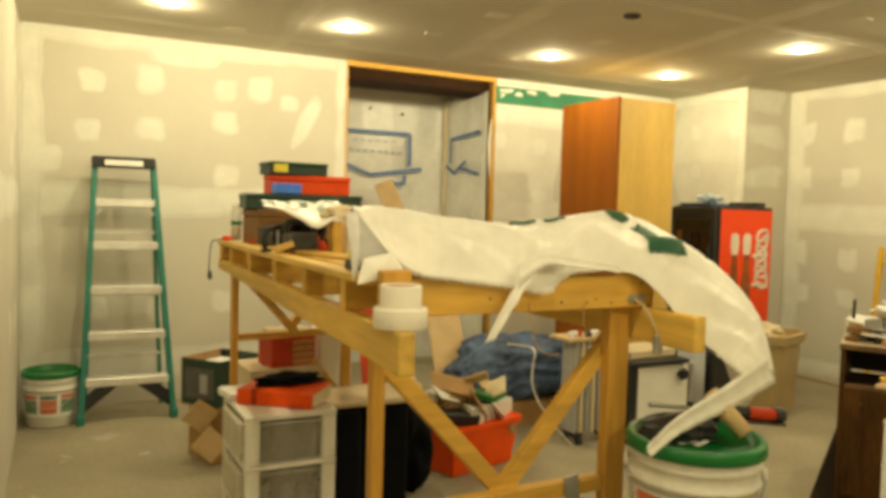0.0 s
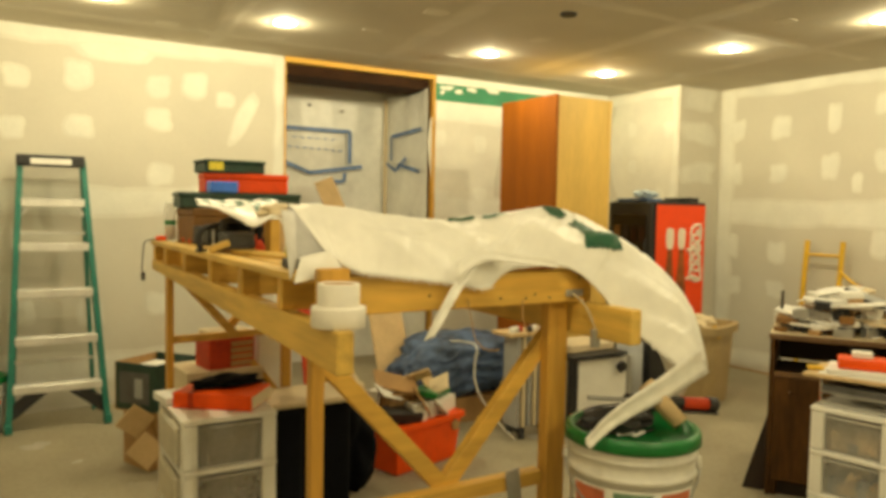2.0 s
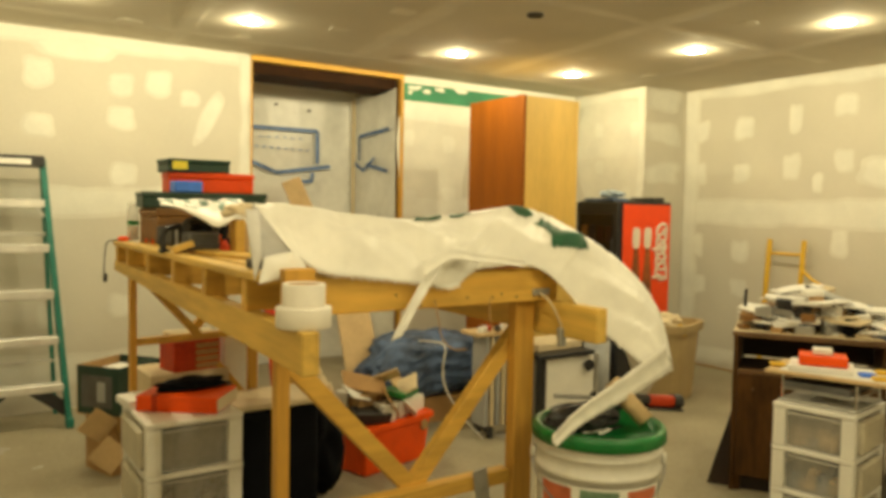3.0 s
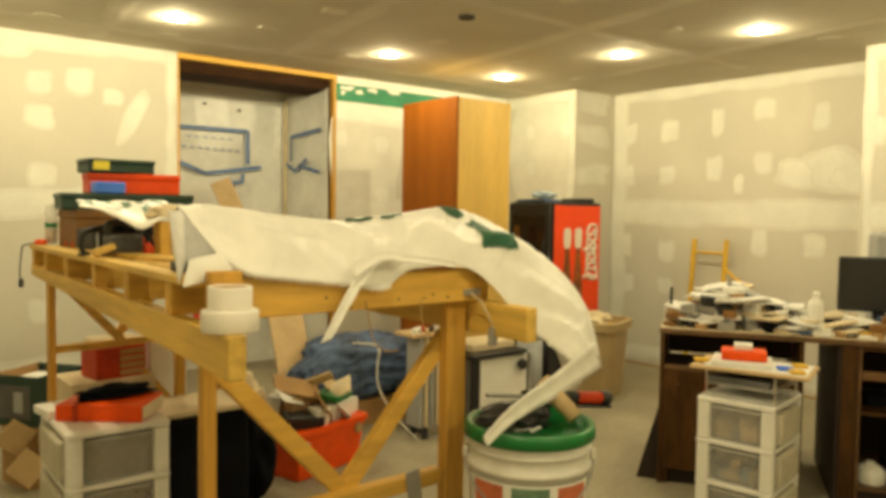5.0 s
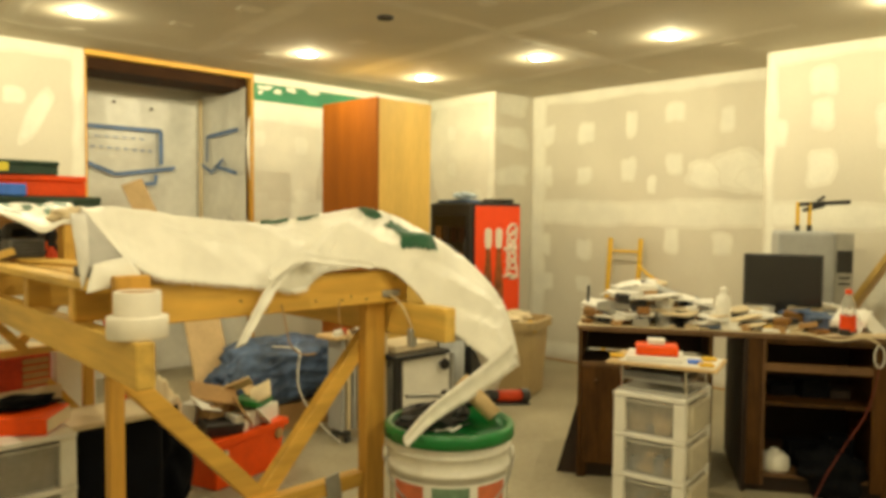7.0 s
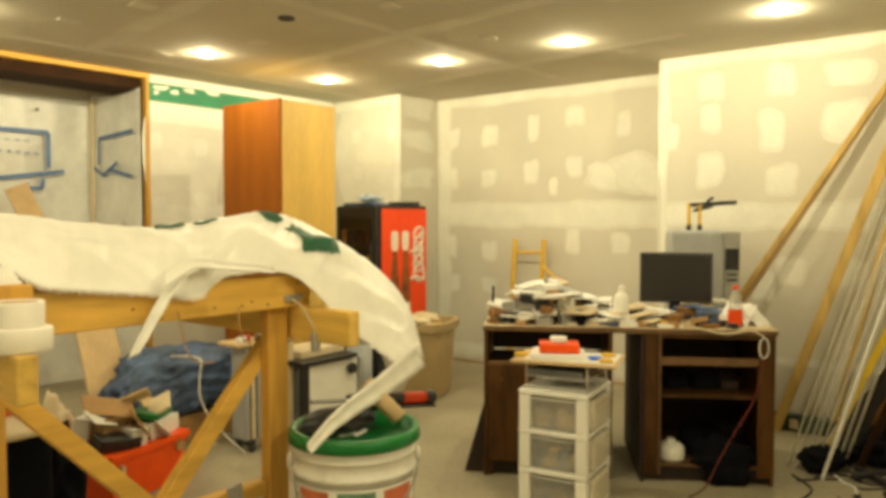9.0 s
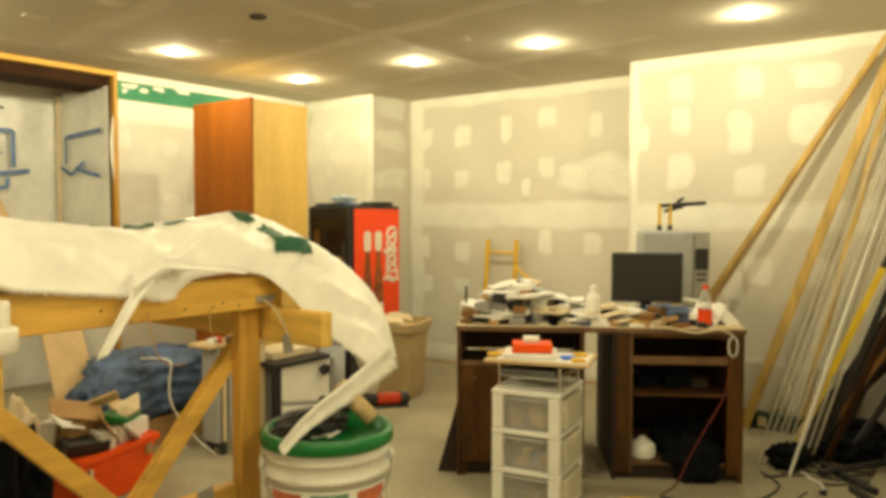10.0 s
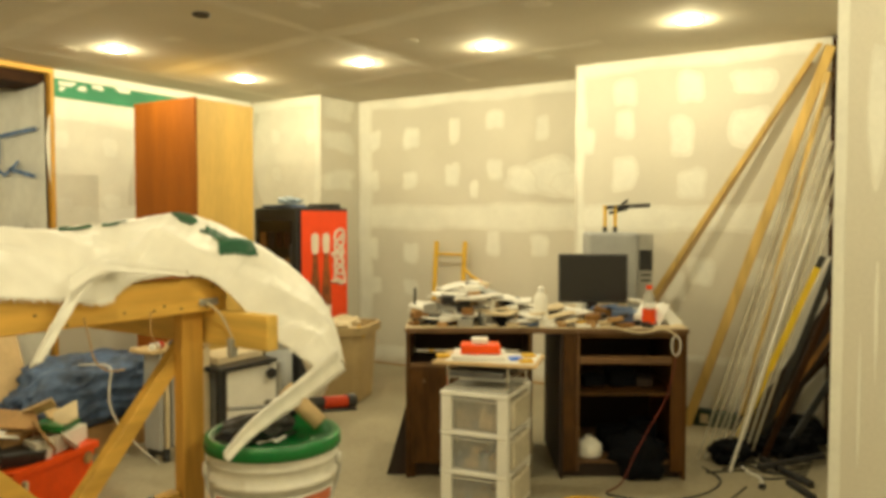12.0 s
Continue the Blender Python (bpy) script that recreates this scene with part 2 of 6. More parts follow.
YA, XL, XR, XC, YC, XJ, YJ = 5.42, -0.20, 5.68, 5.155, 4.55, 5.19, 2.15
YS, XP = 0.225, 2.60
NX0, NX1, NY = 1.955, 3.175, 6.22
LAB = "unpainted grey drywall with white joint compound patches"
wall_west = wall("wall_west", boxed(XL - 0.12, XL, -1.72, YA + 0.12, 0, H, 0), LAB)
wall_north_a = wall("wall_north_west", boxed(XL, NX0 - 0.02, YA, YA + 0.12, 0, H, 0), LAB)
wall_north_b = wall("wall_north_east", boxed(NX1 + 0.05, XC, YA, YA + 0.12, 0, H, 0), LAB)
wall_chase = wall("wall_chase", boxed(XC, XR, YC, YA + 0.12, 0, H, 0.004), "boxed-in drywall chase in the room corner")
wall_east = wall("wall_east", boxed(XR, XR + 0.12, YJ - 0.02, YC + 0.02, 0, H, 0), LAB)
wall_jog = wall("wall_east_jog", boxed(XJ, XR + 0.12, YS, YJ, 0, H, 0.004), "drywall jog standing proud of the east wall")
wall_south = wall("wall_south", boxed(XP + 0.12, XJ, YS - 0.12, YS, 0, H, 0.0), "drywall partition closing the lumber corner")
wall_part = wall("wall_partition", boxed(XP, XP + 0.12, -1.72, YS, 0, H, 0.004), "drywall partition end with streaks of joint compound")
wall_back = wall("wall_back", boxed(XL, XP, -1.72, -1.60, 0, H, 0), LAB)
wall_niche_w = wall("wall_niche_west", boxed(NX0 - 0.14, NX0 - 0.02, YA + 0.12, NY + 0.12, 0, H, 0), "framed niche wall behind plastic film")
wall_niche_e = wall("wall_niche_east", boxed(NX1 + 0.05, NX1 + 0.17, YA + 0.12, NY + 0.12, 0, H, 0), "framed niche wall behind plastic film")
wall_niche_n = wall("wall_niche_north", boxed(NX0 - 0.02, NX1 + 0.05, NY, NY + 0.12, 0, H, 0), "framed niche wall behind plastic film")

floor = tagged(part("floor", boxed(-0.5, 6.2, -2.0, 7.2, -0.1, 0, 0), M_floor), "bare dusty concrete floor with pale plaster stains", "floor", kind="structure")
ceiling = tagged(part("ceiling", boxed(-0.4, 6.1, -1.9, 7.0, H, H + 0.1, 0), M_ceil), "unpainted drywall ceiling with taped joints", "ceiling", kind="structure")

rng = random.Random(4)


def blob(w, h, n=22, rough=0.13, square=0.5):
    """An uneven trowelled outline."""
    out = []
    ph = [rng.uniform(0, 6.28) for _ in range(4)]
    for i in range(n):
        a = 2 * math.pi * i / n
        c, s = math.cos(a), math.sin(a)
        k = (abs(c) ** (2 / square) + abs(s) ** (2 / square)) ** (-square / 2) if square < 1 else 1
        r = k * (1 + rough * (0.5 * math.sin(2 * a + ph[0]) + 0.4 * math.sin(3 * a + ph[1]) + 0.3 * math.sin(5 * a + ph[2])))
        out.append((c * r * w / 2, s * r * h / 2))
    return out


def patch(owner, frame_m, w, h, material=None, name="joint_compound_patch", thick=0.002, rough=0.13, square=0.5):
    """A thin skim on a wall; frame_m maps (u, v, out) to the world."""
    bm = bmesh.new()
    o = blob(w, h, rough=rough, square=square)
    base = [bm.verts.new(frame_m @ Vector((u, v, 0.0002))) for u, v in o]
    top = [bm.verts.new(frame_m @ Vector((u * 0.78, v * 0.78, thick))) for u, v in o]
    n = len(o)
    for i in range(n):
        bm.faces.new((base[i], base[(i + 1) % n], top[(i + 1) % n], top[i])).material_index = 1
    bm.faces.new(top)
    m0 = material or M_mud
    return part(name, bm, [m0, M_feather if m0 is M_mud else M_feathc if m0 is M_mudc else m0], owner)


def on_y(x, z, y=YA):
    return Matrix.Translation((x, y, z)) @ Matrix(((1, 0, 0), (0, 0, -1), (0, 1, 0))).to_4x4()


def on_x(y, z, x):
    return Matrix.Translation((x, y, z)) @ Matrix(((0, 0, -1), (-1, 0, 0), (0, 1, 0))).to_4x4()


def on_ceiling(x, y, turn=0):
    return Matrix.Translation((x, y, H)) @ Matrix(((1, 0, 0), (0, -1, 0), (0, 0, -1))).to_4x4() @ pose(0, 0, 0, 0, 0, turn)


def band(owner, m, length, width, material=None, thick=0.0015):
    """A long feathered joint with a wavy edge."""
    bm = bmesh.new()
    n = max(4, int(length / 0.12))
    rows_ = []
    p1, p2 = rng.uniform(0, 6), rng.uniform(0, 6)
    for i in range(n + 1):
        u = -length / 2 + length * i / n
        a = -width / 2 + 0.011 * math.sin(u * 7 + p1) + 0.006 * math.sin(u * 23 + p2)
        c = width / 2 + 0.011 * math.sin(u * 5 + p2) + 0.006 * math.sin(u * 19 + p1)
        e = min(0.028, width * 0.2)
        rows_.append([bm.verts.new(m @ Vector((u, v, t))) for v, t in ((a, 0.0003), (a + e, thick), (c - e, thick), (c, 0.0003))])
    for p, q in zip(rows_, rows_[1:]):
        for k in range(3):
            bm.faces.new((p[k], q[k], q[k + 1], p[k + 1])).material_index = 0 if k == 1 else 1
    m0 = material or M_mud
    return part("taped_joint", bm, [m0, M_feather if m0 is M_mud else M_feathc], owner)


# north wall skims
for x, z in [(0.21, 2.12), (0.56, 2.16), (0.18, 1.8), (0.56, 1.83), (1.05, 1.91), (1.05, 2.13), (1.29, 2.16), (1.06, 1.54),
             (0.23, 0.64), (1.05, 0.66), (0.62, 0.62)]:
    patch(wall_north_a, on_y(x, z), rng.uniform(0.14, 0.19), rng.uniform(0.15, 0.2))
patch(wall_north_a, on_y(-0.07, 1.60), 0.2, 0.2)
patch(wall_north_a, on_y(1.5, 2.08), 0.13, 0.12)
patch(wall_north_a, on_y(1.63, 1.96) @ pose(0, 0, 0, 0, 0, 62), 0.42, 0.12, square=0.9)
patch(wall_north_a, on_y(0.78, 2.33), 0.55, 0.13, square=0.8)
band(wall_north_a, on_y(0.87, 1.355), 2.1, 0.21)
band(wall_north_a, on_y(0.87, 2.40), 2.1, 0.12)
band(wall_north_a, on_y(0.87, 0.26), 2.1, 0.22)
band(wall_north_a, on_y(-0.14, 1.22) @ pose(0, 0, 0, 0, 0, 90), 2.4, 0.15, thick=0.0022)
band(wall_north_a, on_y(1.885, 1.22) @ pose(0, 0, 0, 0, 0, 90), 2.4, 0.08, thick=0.0022)
for x, z in [(3.68, 1.9), (3.69, 1.47), (3.3, 1.44), (3.28, 1.93), (4.1, 1.9), (3.7, 1.0), (3.32, 0.9)]:
    patch(wall_north_b, on_y(x, z), rng.uniform(0.13, 0.18), rng.uniform(0.15, 0.2))
patch(wall_north_b, on_y(3.52, 1.74), 0.66, 1.05, M_feather, square=0.3, thick=0.0009)
patch(wall_north_b, on_y(3.33, 0.95), 0.2, 0.6, M_feather, square=0.3, thick=0.0009)
band(wall_north_b, on_y(4.19, 2.405), 1.9, 0.09)
band(wall_north_b, on_y(4.19, 1.36), 1.9, 0.2)
band(wall_north_b, on_y(4.19, 2.145), 1.9, 0.2)
part("green_board_strip", boxed(NX1 + 0.052, XC - 0.004, YA - 0.0024, YA + 0.001, 2.236, 2.376, 0), M_green, wall_north_b, "bare green moisture-resistant board")
for x, z, w in [(3.33, 2.345, 0.16), (3.45, 2.325, 0.09), (3.58, 2.352, 0.12), (3.29, 2.305, 0.05), (3.8, 2.36, 0.16)]:
    patch(wall_north_b, on_y(x, z), w, 0.035, thick=0.0046, rough=0.3)
# west wall
for y, z in [(4.9, 2.1), (4.9, 1.8), (4.5, 1.6), (4.3, 0.7), (4.8, 0.7)]:
    patch(wall_west, on_x(y, z, XL) @ pose(0, 0, 0, 0, 180, 0), 0.17, 0.18)
band(wall_west, on_x(3.4, 1.355, XL) @ pose(0, 0, 0, 0, 180, 0), 3.9, 0.2)
band(wall_west, on_x(5.34, 1.22, XL) @ pose(0, 0, 0, 0, 180, 90), 2.4, 0.14, thick=0.0022)
# east wall
for y, z in [(4.36, 2.07), (3.94, 2.07), (3.48, 2.11), (3.08, 2.18), (2.64, 2.08), (3.95, 1.69), (3.5, 1.73), (3.08, 1.76), (4.37, 1.7),
             (4.38, 1.07), (3.94, 1.03), (3.09, 1.14), (2.66, 1.13), (4.36, 0.72), (3.94, 0.72), (3.5, 0.7)]:
    patch(wall_east, on_x(y, z, XR), rng.uniform(0.12, 0.19), rng.uniform(0.15, 0.23), square=0.35)
patch(wall_east, on_x(3.28, 1.6, XR), 0.09, 0.15)
patch(wall_east, on_x(2.76, 1.66, XR), 0.46, 0.22, square=0.6, rough=0.25, thick=0.0013)
patch(wall_east, on_x(2.56, 1.70, XR), 0.42, 0.30, square=0.7, rough=0.3, thick=0.0021)
patch(wall_east, on_x(2.40, 1.62, XR), 0.40, 0.20, square=0.6, rough=0.25, thick=0.0029)
band(wall_east, on_x(3.35, 1.36, XR), 2.36, 0.23)
band(wall_east, on_x(3.35, 2.395, XR), 2.36, 0.1)
band(wall_east, on_x(3.35, 0.11, XR), 2.36, 0.13)
band(wall_east, on_x(4.46, 1.22, XR) @ pose(0, 0, 0, 0, 0, 90), 2.4, 0.16, thick=0.0022)
# jog
for y, z, w, h in [(1.78, 2.22, 0.17, 0.2), (1.34, 2.22, 0.18, 0.22), (0.94, 2.22, 0.27, 0.16), (1.78, 2.0, 0.15, 0.2), (1.39, 1.9, 0.17, 0.27),
                   (0.97, 1.93, 0.25, 0.25), (1.78, 1.66, 0.18, 0.25), (1.32, 1.58, 0.2, 0.2), (1.25, 1.0, 0.17, 0.2), (1.42, 0.9, 0.15, 0.2),
                   (0.9, 1.0, 0.16, 0.2), (2.05, 1.9, 0.1, 0.2)]:
    patch(wall_jog, on_x(y, z, XJ), w, h, square=0.4)
band(wall_jog, on_x(1.2, 1.35, XJ), 1.85, 0.19)
band(wall_jog, on_x(1.2, 2.40, XJ), 1.85, 0.1)
band(wall_jog, on_x(1.2, 0.42, XJ), 1.85, 0.06)
band(wall_jog, on_x(2.105, 1.22, XJ) @ pose(0, 0, 0, 0, 0, 90), 2.4, 0.07, thick=0.0022)
# chase
patch(wall_chase, on_x(4.98, 1.88, XC), 0.78, 0.92, M_feather, square=0.25, thick=0.0009)
for y, z in [(5.1, 2.1), (4.67, 2.08), (5.09, 1.76), (4.75, 1.5)]:
    patch(wall_chase, on_x(y, z, XC), 0.13, 0.17)
band(wall_chase, on_x(4.98, 2.39, XC), 0.84, 0.1)
band(wall_chase, on_x(4.6, 1.22, XC) @ pose(0, 0, 0, 0, 0, 90), 2.4, 0.08, thick=0.0022)
for z in (2.34, 2.05, 1.7):
    patch(wall_chase, on_y(5.40, z, YC), 0.44, 0.19, square=0.3, rough=0.2)
# partition: vertical trowel streaks
for y, z, h, w in [(0.06, 0.95, 0.5, 0.018), (0.0, 1.1, 0.7, 0.022), (0.11, 1.05, 0.35, 0.012), (-0.07, 0.9, 0.5, 0.03), (0.12, 1.65, 0.45, 0.05), (0.02, 1.45, 0.3, 0.012), (-0.02, 0.7, 0.4, 0.014), (0.15, 0.8, 0.4, 0.01)]:
    patch(wall_part, on_x(y, z, XP), w, h, square=0.9, thick=0.003)
part("corner_bead", boxed(XP - 0.002, XP + 0.03, YS - 0.03, YS + 0.002, 0.0, H - 0.002, 0.001), M_mud, wall_part)

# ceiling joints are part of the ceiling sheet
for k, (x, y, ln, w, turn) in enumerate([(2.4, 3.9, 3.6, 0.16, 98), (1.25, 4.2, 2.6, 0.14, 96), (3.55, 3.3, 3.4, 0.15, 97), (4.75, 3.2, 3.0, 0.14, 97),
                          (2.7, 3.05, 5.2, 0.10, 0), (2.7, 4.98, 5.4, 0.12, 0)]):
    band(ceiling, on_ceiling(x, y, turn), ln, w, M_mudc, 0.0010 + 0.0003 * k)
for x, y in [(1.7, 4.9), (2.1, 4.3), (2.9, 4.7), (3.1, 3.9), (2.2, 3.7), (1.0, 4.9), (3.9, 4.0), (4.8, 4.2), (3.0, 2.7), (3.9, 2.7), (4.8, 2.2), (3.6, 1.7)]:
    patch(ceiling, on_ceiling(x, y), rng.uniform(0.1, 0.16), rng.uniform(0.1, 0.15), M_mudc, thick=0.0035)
# floor stains of plaster
for i in range(46):
    x, y = rng.uniform(-0.1, 5.0), rng.uniform(1.0, 5.3)
    bm_m = Matrix.Translation((x, y, 0)) @ pose(0, 0, 0, 0, 0, rng.uniform(0, 180))
    s = rng.uniform(0.02, 0.16)
    patch(floor, bm_m, s, s * rng.uniform(0.4, 1.0), M_dust, "plaster_spill", 0.0012, 0.4, 1.0)
tagged(part("trim_strip", boxed(5.655, 5.678, 2.2, 4.5, 0.0, 0.012, 0.002), M_card, None), "loose trim strip along the wall foot", "trim", kind="structure")

# ---- niche: pine frame, dark header with shade in its colour, plastic film with printed outlines ----
niche = thing("door_opening_frame", (2.56, 5.45, 0), "pine-framed wall opening with a dark timber header", "door frame", kind="structure")
part("jamb", boxed(NX1 + 0.022, NX1 + 0.05, YA - 0.012, YA + 0.05, 0, 2.40, 0.002), M_woodz, niche)
part("corner_stud", boxed(NX1 - 0.06, NX1 - 0.035, NY - 0.115, NY - 0.09, 0, 2.30, 0.002), M_manila, niche)
part("jamb", boxed(NX0 - 0.02, NX0 - 0.004, YA + 0.003, YA + 0.115, 0, 2.40, 0.002), M_woodz, niche)
part("head", boxed(NX0 - 0.02, NX1 + 0.05, YA - 0.012, YA + 0.05, 2.402, H - 0.001, 0.002), M_woodx, niche)
part("header", boxed(NX0 - 0.018, NX1 + 0.02, YA + 0.06, YA + 0.45, 2.32, H - 0.002, 0.003), M_dkwood, niche)


def film_sheet(name, m, w, h, amp, owner):
    bm = bmesh.new()
    nu, nv = 36, 40
    g = [[None] * (nv + 1) for _ in range(nu + 1)]
    for i in range(nu + 1):
        for j in range(nv + 1):
            u, v = w * i / nu, h * j / nv
            d = amp * (noise.noise(Vector((u * 2.2, v * 0.5, w))) + 0.5 * noise.noise(Vector((u * 6, v * 1.4, 3 + w))))
            sag = -0.03 * math.sin(math.pi * i / nu) * (j / nv) ** 4
            g[i][j] = bm.verts.new(m @ Vector((u, v + sag, d)))
    for i in range(nu):
        for j in range(nv):
            bm.faces.new((g[i][j], g[i + 1][j], g[i + 1][j + 1], g[i][j + 1]))
    return part(name, bm, M_film, owner, smooth=True)


film = thing("vapour_barrier_film", (2.56, NY - 0.05, 0), "milky plastic film stapled inside the opening with blue printing", "plastic film")
film_back = film_sheet("back_film", on_y(NX0, 0.002, NY - 0.05), NX1 - NX0 + 0.005, 2.29, 0.028, film)
film_side = film_sheet("side_film", on_x(NY - 0.06, 0.002, NX1 - 0.005) @ pose(0, 0, 0, 0, 0, 0), NY - YA - 0.07, 2.33, 0.02, film)


def ink(owner, m, pts, w):
    for (a, b), (c, d) in zip(pts, pts[1:]):
        bm = bmesh.new()
        beam((a, b, 0.0), (c, d, 0.0), 0.002, w, 0, up=Vector((-(d - b), c - a, 0)), bm=bm)
        bmesh.ops.transform(bm, matrix=m, verts=bm.verts)
        part("printed_line", bm, M_blueink, owner)


fb = on_y(NX0, 0, NY - 0.088)
ink(film_back, fb, [(0.14, 2.0), (0.83, 2.0), (0.83, 1.72)], 0.031)
ink(film_back, fb, [(0.14, 1.75), (0.46, 1.63), (0.95, 1.70)], 0.031)
ink(film_back, fb, [(0.66, 1.60), (0.675, 1.56), (0.78, 1.565), (0.785, 1.64)], 0.028)
for k_ in range(9):
    ink(film_back, fb, [(0.20 + 0.065 * k_, 1.845 - 0.002 * k_), (0.235 + 0.065 * k_, 1.844 - 0.002 * k_)], 0.010)
for k_ in range(6):
    ink(film_back, fb, [(0.30 + 0.07 * k_, 1.925), (0.34 + 0.07 * k_, 1.924)], 0.007)
fs = on_x(NY - 0.06, 0, NX1 - 0.041)
ink(film_side, fs, [(0.14, 1.76), (0.14, 1.97), (0.66, 2.0)], 0.031)
ink(film_side, fs, [(0.05, 1.74), (0.22, 1.67), (0.42, 1.77)], 0.029)
ink(film_side, fs, [(0.28, 1.72), (0.64, 1.65)], 0.029)
for u, v in [(0.45, 2.2), (0.75, 2.17)]:
    part("staple", boxed(NX0 + u - 0.012, NX0 + u + 0.012, NY - 0.095, NY - 0.088, v - 0.01, v + 0.01, 0.001), M_dkwood, film_back)
bd = thing("hardboard_offcut", (2.55, 5.75, 0), "brown cardboard panel leaning inside the opening", "board")
part("panel", beam((3.06, 5.60, 0.0), (2.435, 5.88, 1.565), 0.175, 0.008, 0.003, up=(0, -1, 0.2)), M_cardl, bd)

# ---- recessed lamps, the last five added out of view ----
M_lens = glow("lamp_glow", (1.0, 0.90, 0.66), 40.0)
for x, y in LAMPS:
    lamp = thing("recessed_downlight", (x, y, H), "white round recessed ceiling downlight switched on, last five added unseen", "ceiling light", "recessed ceiling lamps")
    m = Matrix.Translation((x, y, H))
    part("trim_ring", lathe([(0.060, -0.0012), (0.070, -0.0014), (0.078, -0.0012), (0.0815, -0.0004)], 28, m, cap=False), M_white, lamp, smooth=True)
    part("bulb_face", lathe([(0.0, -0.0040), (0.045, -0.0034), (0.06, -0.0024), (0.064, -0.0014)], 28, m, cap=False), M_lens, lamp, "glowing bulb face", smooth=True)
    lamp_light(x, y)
jb = thing("ceiling_junction_box", (2.81, 3.29, H), "small dark round box in the ceiling", "junction box")
part("rim", lathe([(0.038, -0.001), (0.047, -0.002), (0.047, -0.012), (0.04, -0.014)], 24, Matrix.Translation((2.81, 3.29, H)), cap=False), M_black, jb)
part("hole", lathe([(0.0, -0.006), (0.04, -0.008)], 24, Matrix.Translation((2.81, 3.29, H)), cap=False), M_black, jb)


# ---- workbench ----
bench = thing("workbench", (1.046, 2.4, 0), "long pine two-by-four workbench frame with braced legs", "workbench")
ls = boxed(0.609, 0.647, 1.37, 3.25, 1.012, 1.10)
for v in ls.verts:
    if v.co.y > 2.5:
        v.co.z += 0.018 if v.co.z > 1.05 else 0.066
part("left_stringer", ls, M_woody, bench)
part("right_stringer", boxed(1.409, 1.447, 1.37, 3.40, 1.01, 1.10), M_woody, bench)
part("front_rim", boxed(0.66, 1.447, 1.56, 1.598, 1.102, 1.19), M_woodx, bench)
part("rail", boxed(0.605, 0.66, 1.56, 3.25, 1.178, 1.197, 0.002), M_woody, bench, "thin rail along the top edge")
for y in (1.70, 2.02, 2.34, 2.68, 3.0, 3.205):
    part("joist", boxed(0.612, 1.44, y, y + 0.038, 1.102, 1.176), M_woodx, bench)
part("top_panel", boxed(0.70, 1.44, 1.90, 3.25, 1.179, 1.193), M_wood, bench)
part("blocking", boxed(0.80, 0.838, 1.60, 3.20, 1.105, 1.175), M_woody, bench)
for x0, x1, y0, y1 in ((0.648, 0.680, 1.60, 1.632), (1.334, 1.402, 1.60, 1.638), (0.640, 0.664, 3.10, 3.15), (1.36, 1.408, 3.26, 3.31)):
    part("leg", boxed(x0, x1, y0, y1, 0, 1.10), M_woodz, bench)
part("brace", beam((0.695, 1.652, 0.985), (1.048, 1.652, 0.608), 0.036, 0.044, up=(0, 0, 1)), M_woodx, bench)
part("brace", beam((1.372, 1.65, 1.008), (1.035, 1.65, 0.625), 0.034, 0.042, up=(0, 0, 1)), M_woodx, bench)
part("bottom_rail", beam((0.682, 1.62, 0.614), (1.325, 1.62, 0.616), 0.036, 0.040), M_woodx, bench)
part("brace", beam((0.665, 3.118, 1.085), (0.905, 3.118, 0.815), 0.03, 0.032), M_woodx, bench)
part("brace", beam((0.890, 3.165, 0.825), (1.135, 3.165, 1.085), 0.03, 0.032), M_woodx, bench)
part("brace", beam((1.04, 3.31, 0.652), (1.22, 3.31, 0.425), 0.026, 0.026), M_woodx, bench)
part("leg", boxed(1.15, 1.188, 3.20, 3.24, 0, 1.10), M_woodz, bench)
part("bottom_rail", beam((0.655, 3.14, 0.80), (1.36, 3.28, 0.79), 0.03, 0.028), M_woodx, bench)
for x in (0.72, 0.93, 1.0, 1.14, 1.22, 1.30, 1.38, 1.40, 1.25):
    z = 1.11 + 0.07 * ((x * 37) % 1)
    part("screw_head", lathe([(0, 0.003), (0.0025, 0.002), (0.0032, 0)], 8, Matrix.Translation((x, 1.56, z)) @ pose(0, 0, 0, 90, 0, 0)), M_black, bench)
part("hinge_plate", boxed(1.353, 1.412, 1.552, 1.56, 1.118, 1.136, 0.002), M_steel, bench)
part("metal_strap", beam((1.215, 1.594, 0.655), (1.245, 1.594, 0.45), 0.004, 0.045, 0.001, up=(1, 0, 0)), M_steel, bench)

# pipe reducer on the bench corner
fitting = thing("pipe_reducer", (0.642, 1.44, 1.10), "white plastic pipe reducer standing on the bench corner", "pipe fitting")
tm = Matrix.Translation((0.642, 1.44, 1.10))
part("sleeve", lathe([(0.050, 0.0), (0.0555, 0.001), (0.0572, 0.004), (0.0572, 0.040), (0.0560, 0.043), (0.0445, 0.0445)], 48, tm, cap=False), M_pvc, fitting, smooth=True)
part("socket", lathe([(0.0440, 0.0445), (0.0440, 0.088), (0.0425, 0.0905), (0.0385, 0.0905), (0.0375, 0.05), (0.0, 0.05)], 48, tm, cap=False), M_pvc, fitting, smooth=True)
# brown disc across the socket, its colour stands for shade in the opening
part("bore", lathe([(0.0, 0.0870), (0.0384, 0.0880)], 28, tm, cap=False), M_card, fitting, "brown disc painting the shade in the bore")
blk = thing("wood_offcut", (0.66, 1.53, 1.10), "small pine block beside the pipe reducer", "wood block")
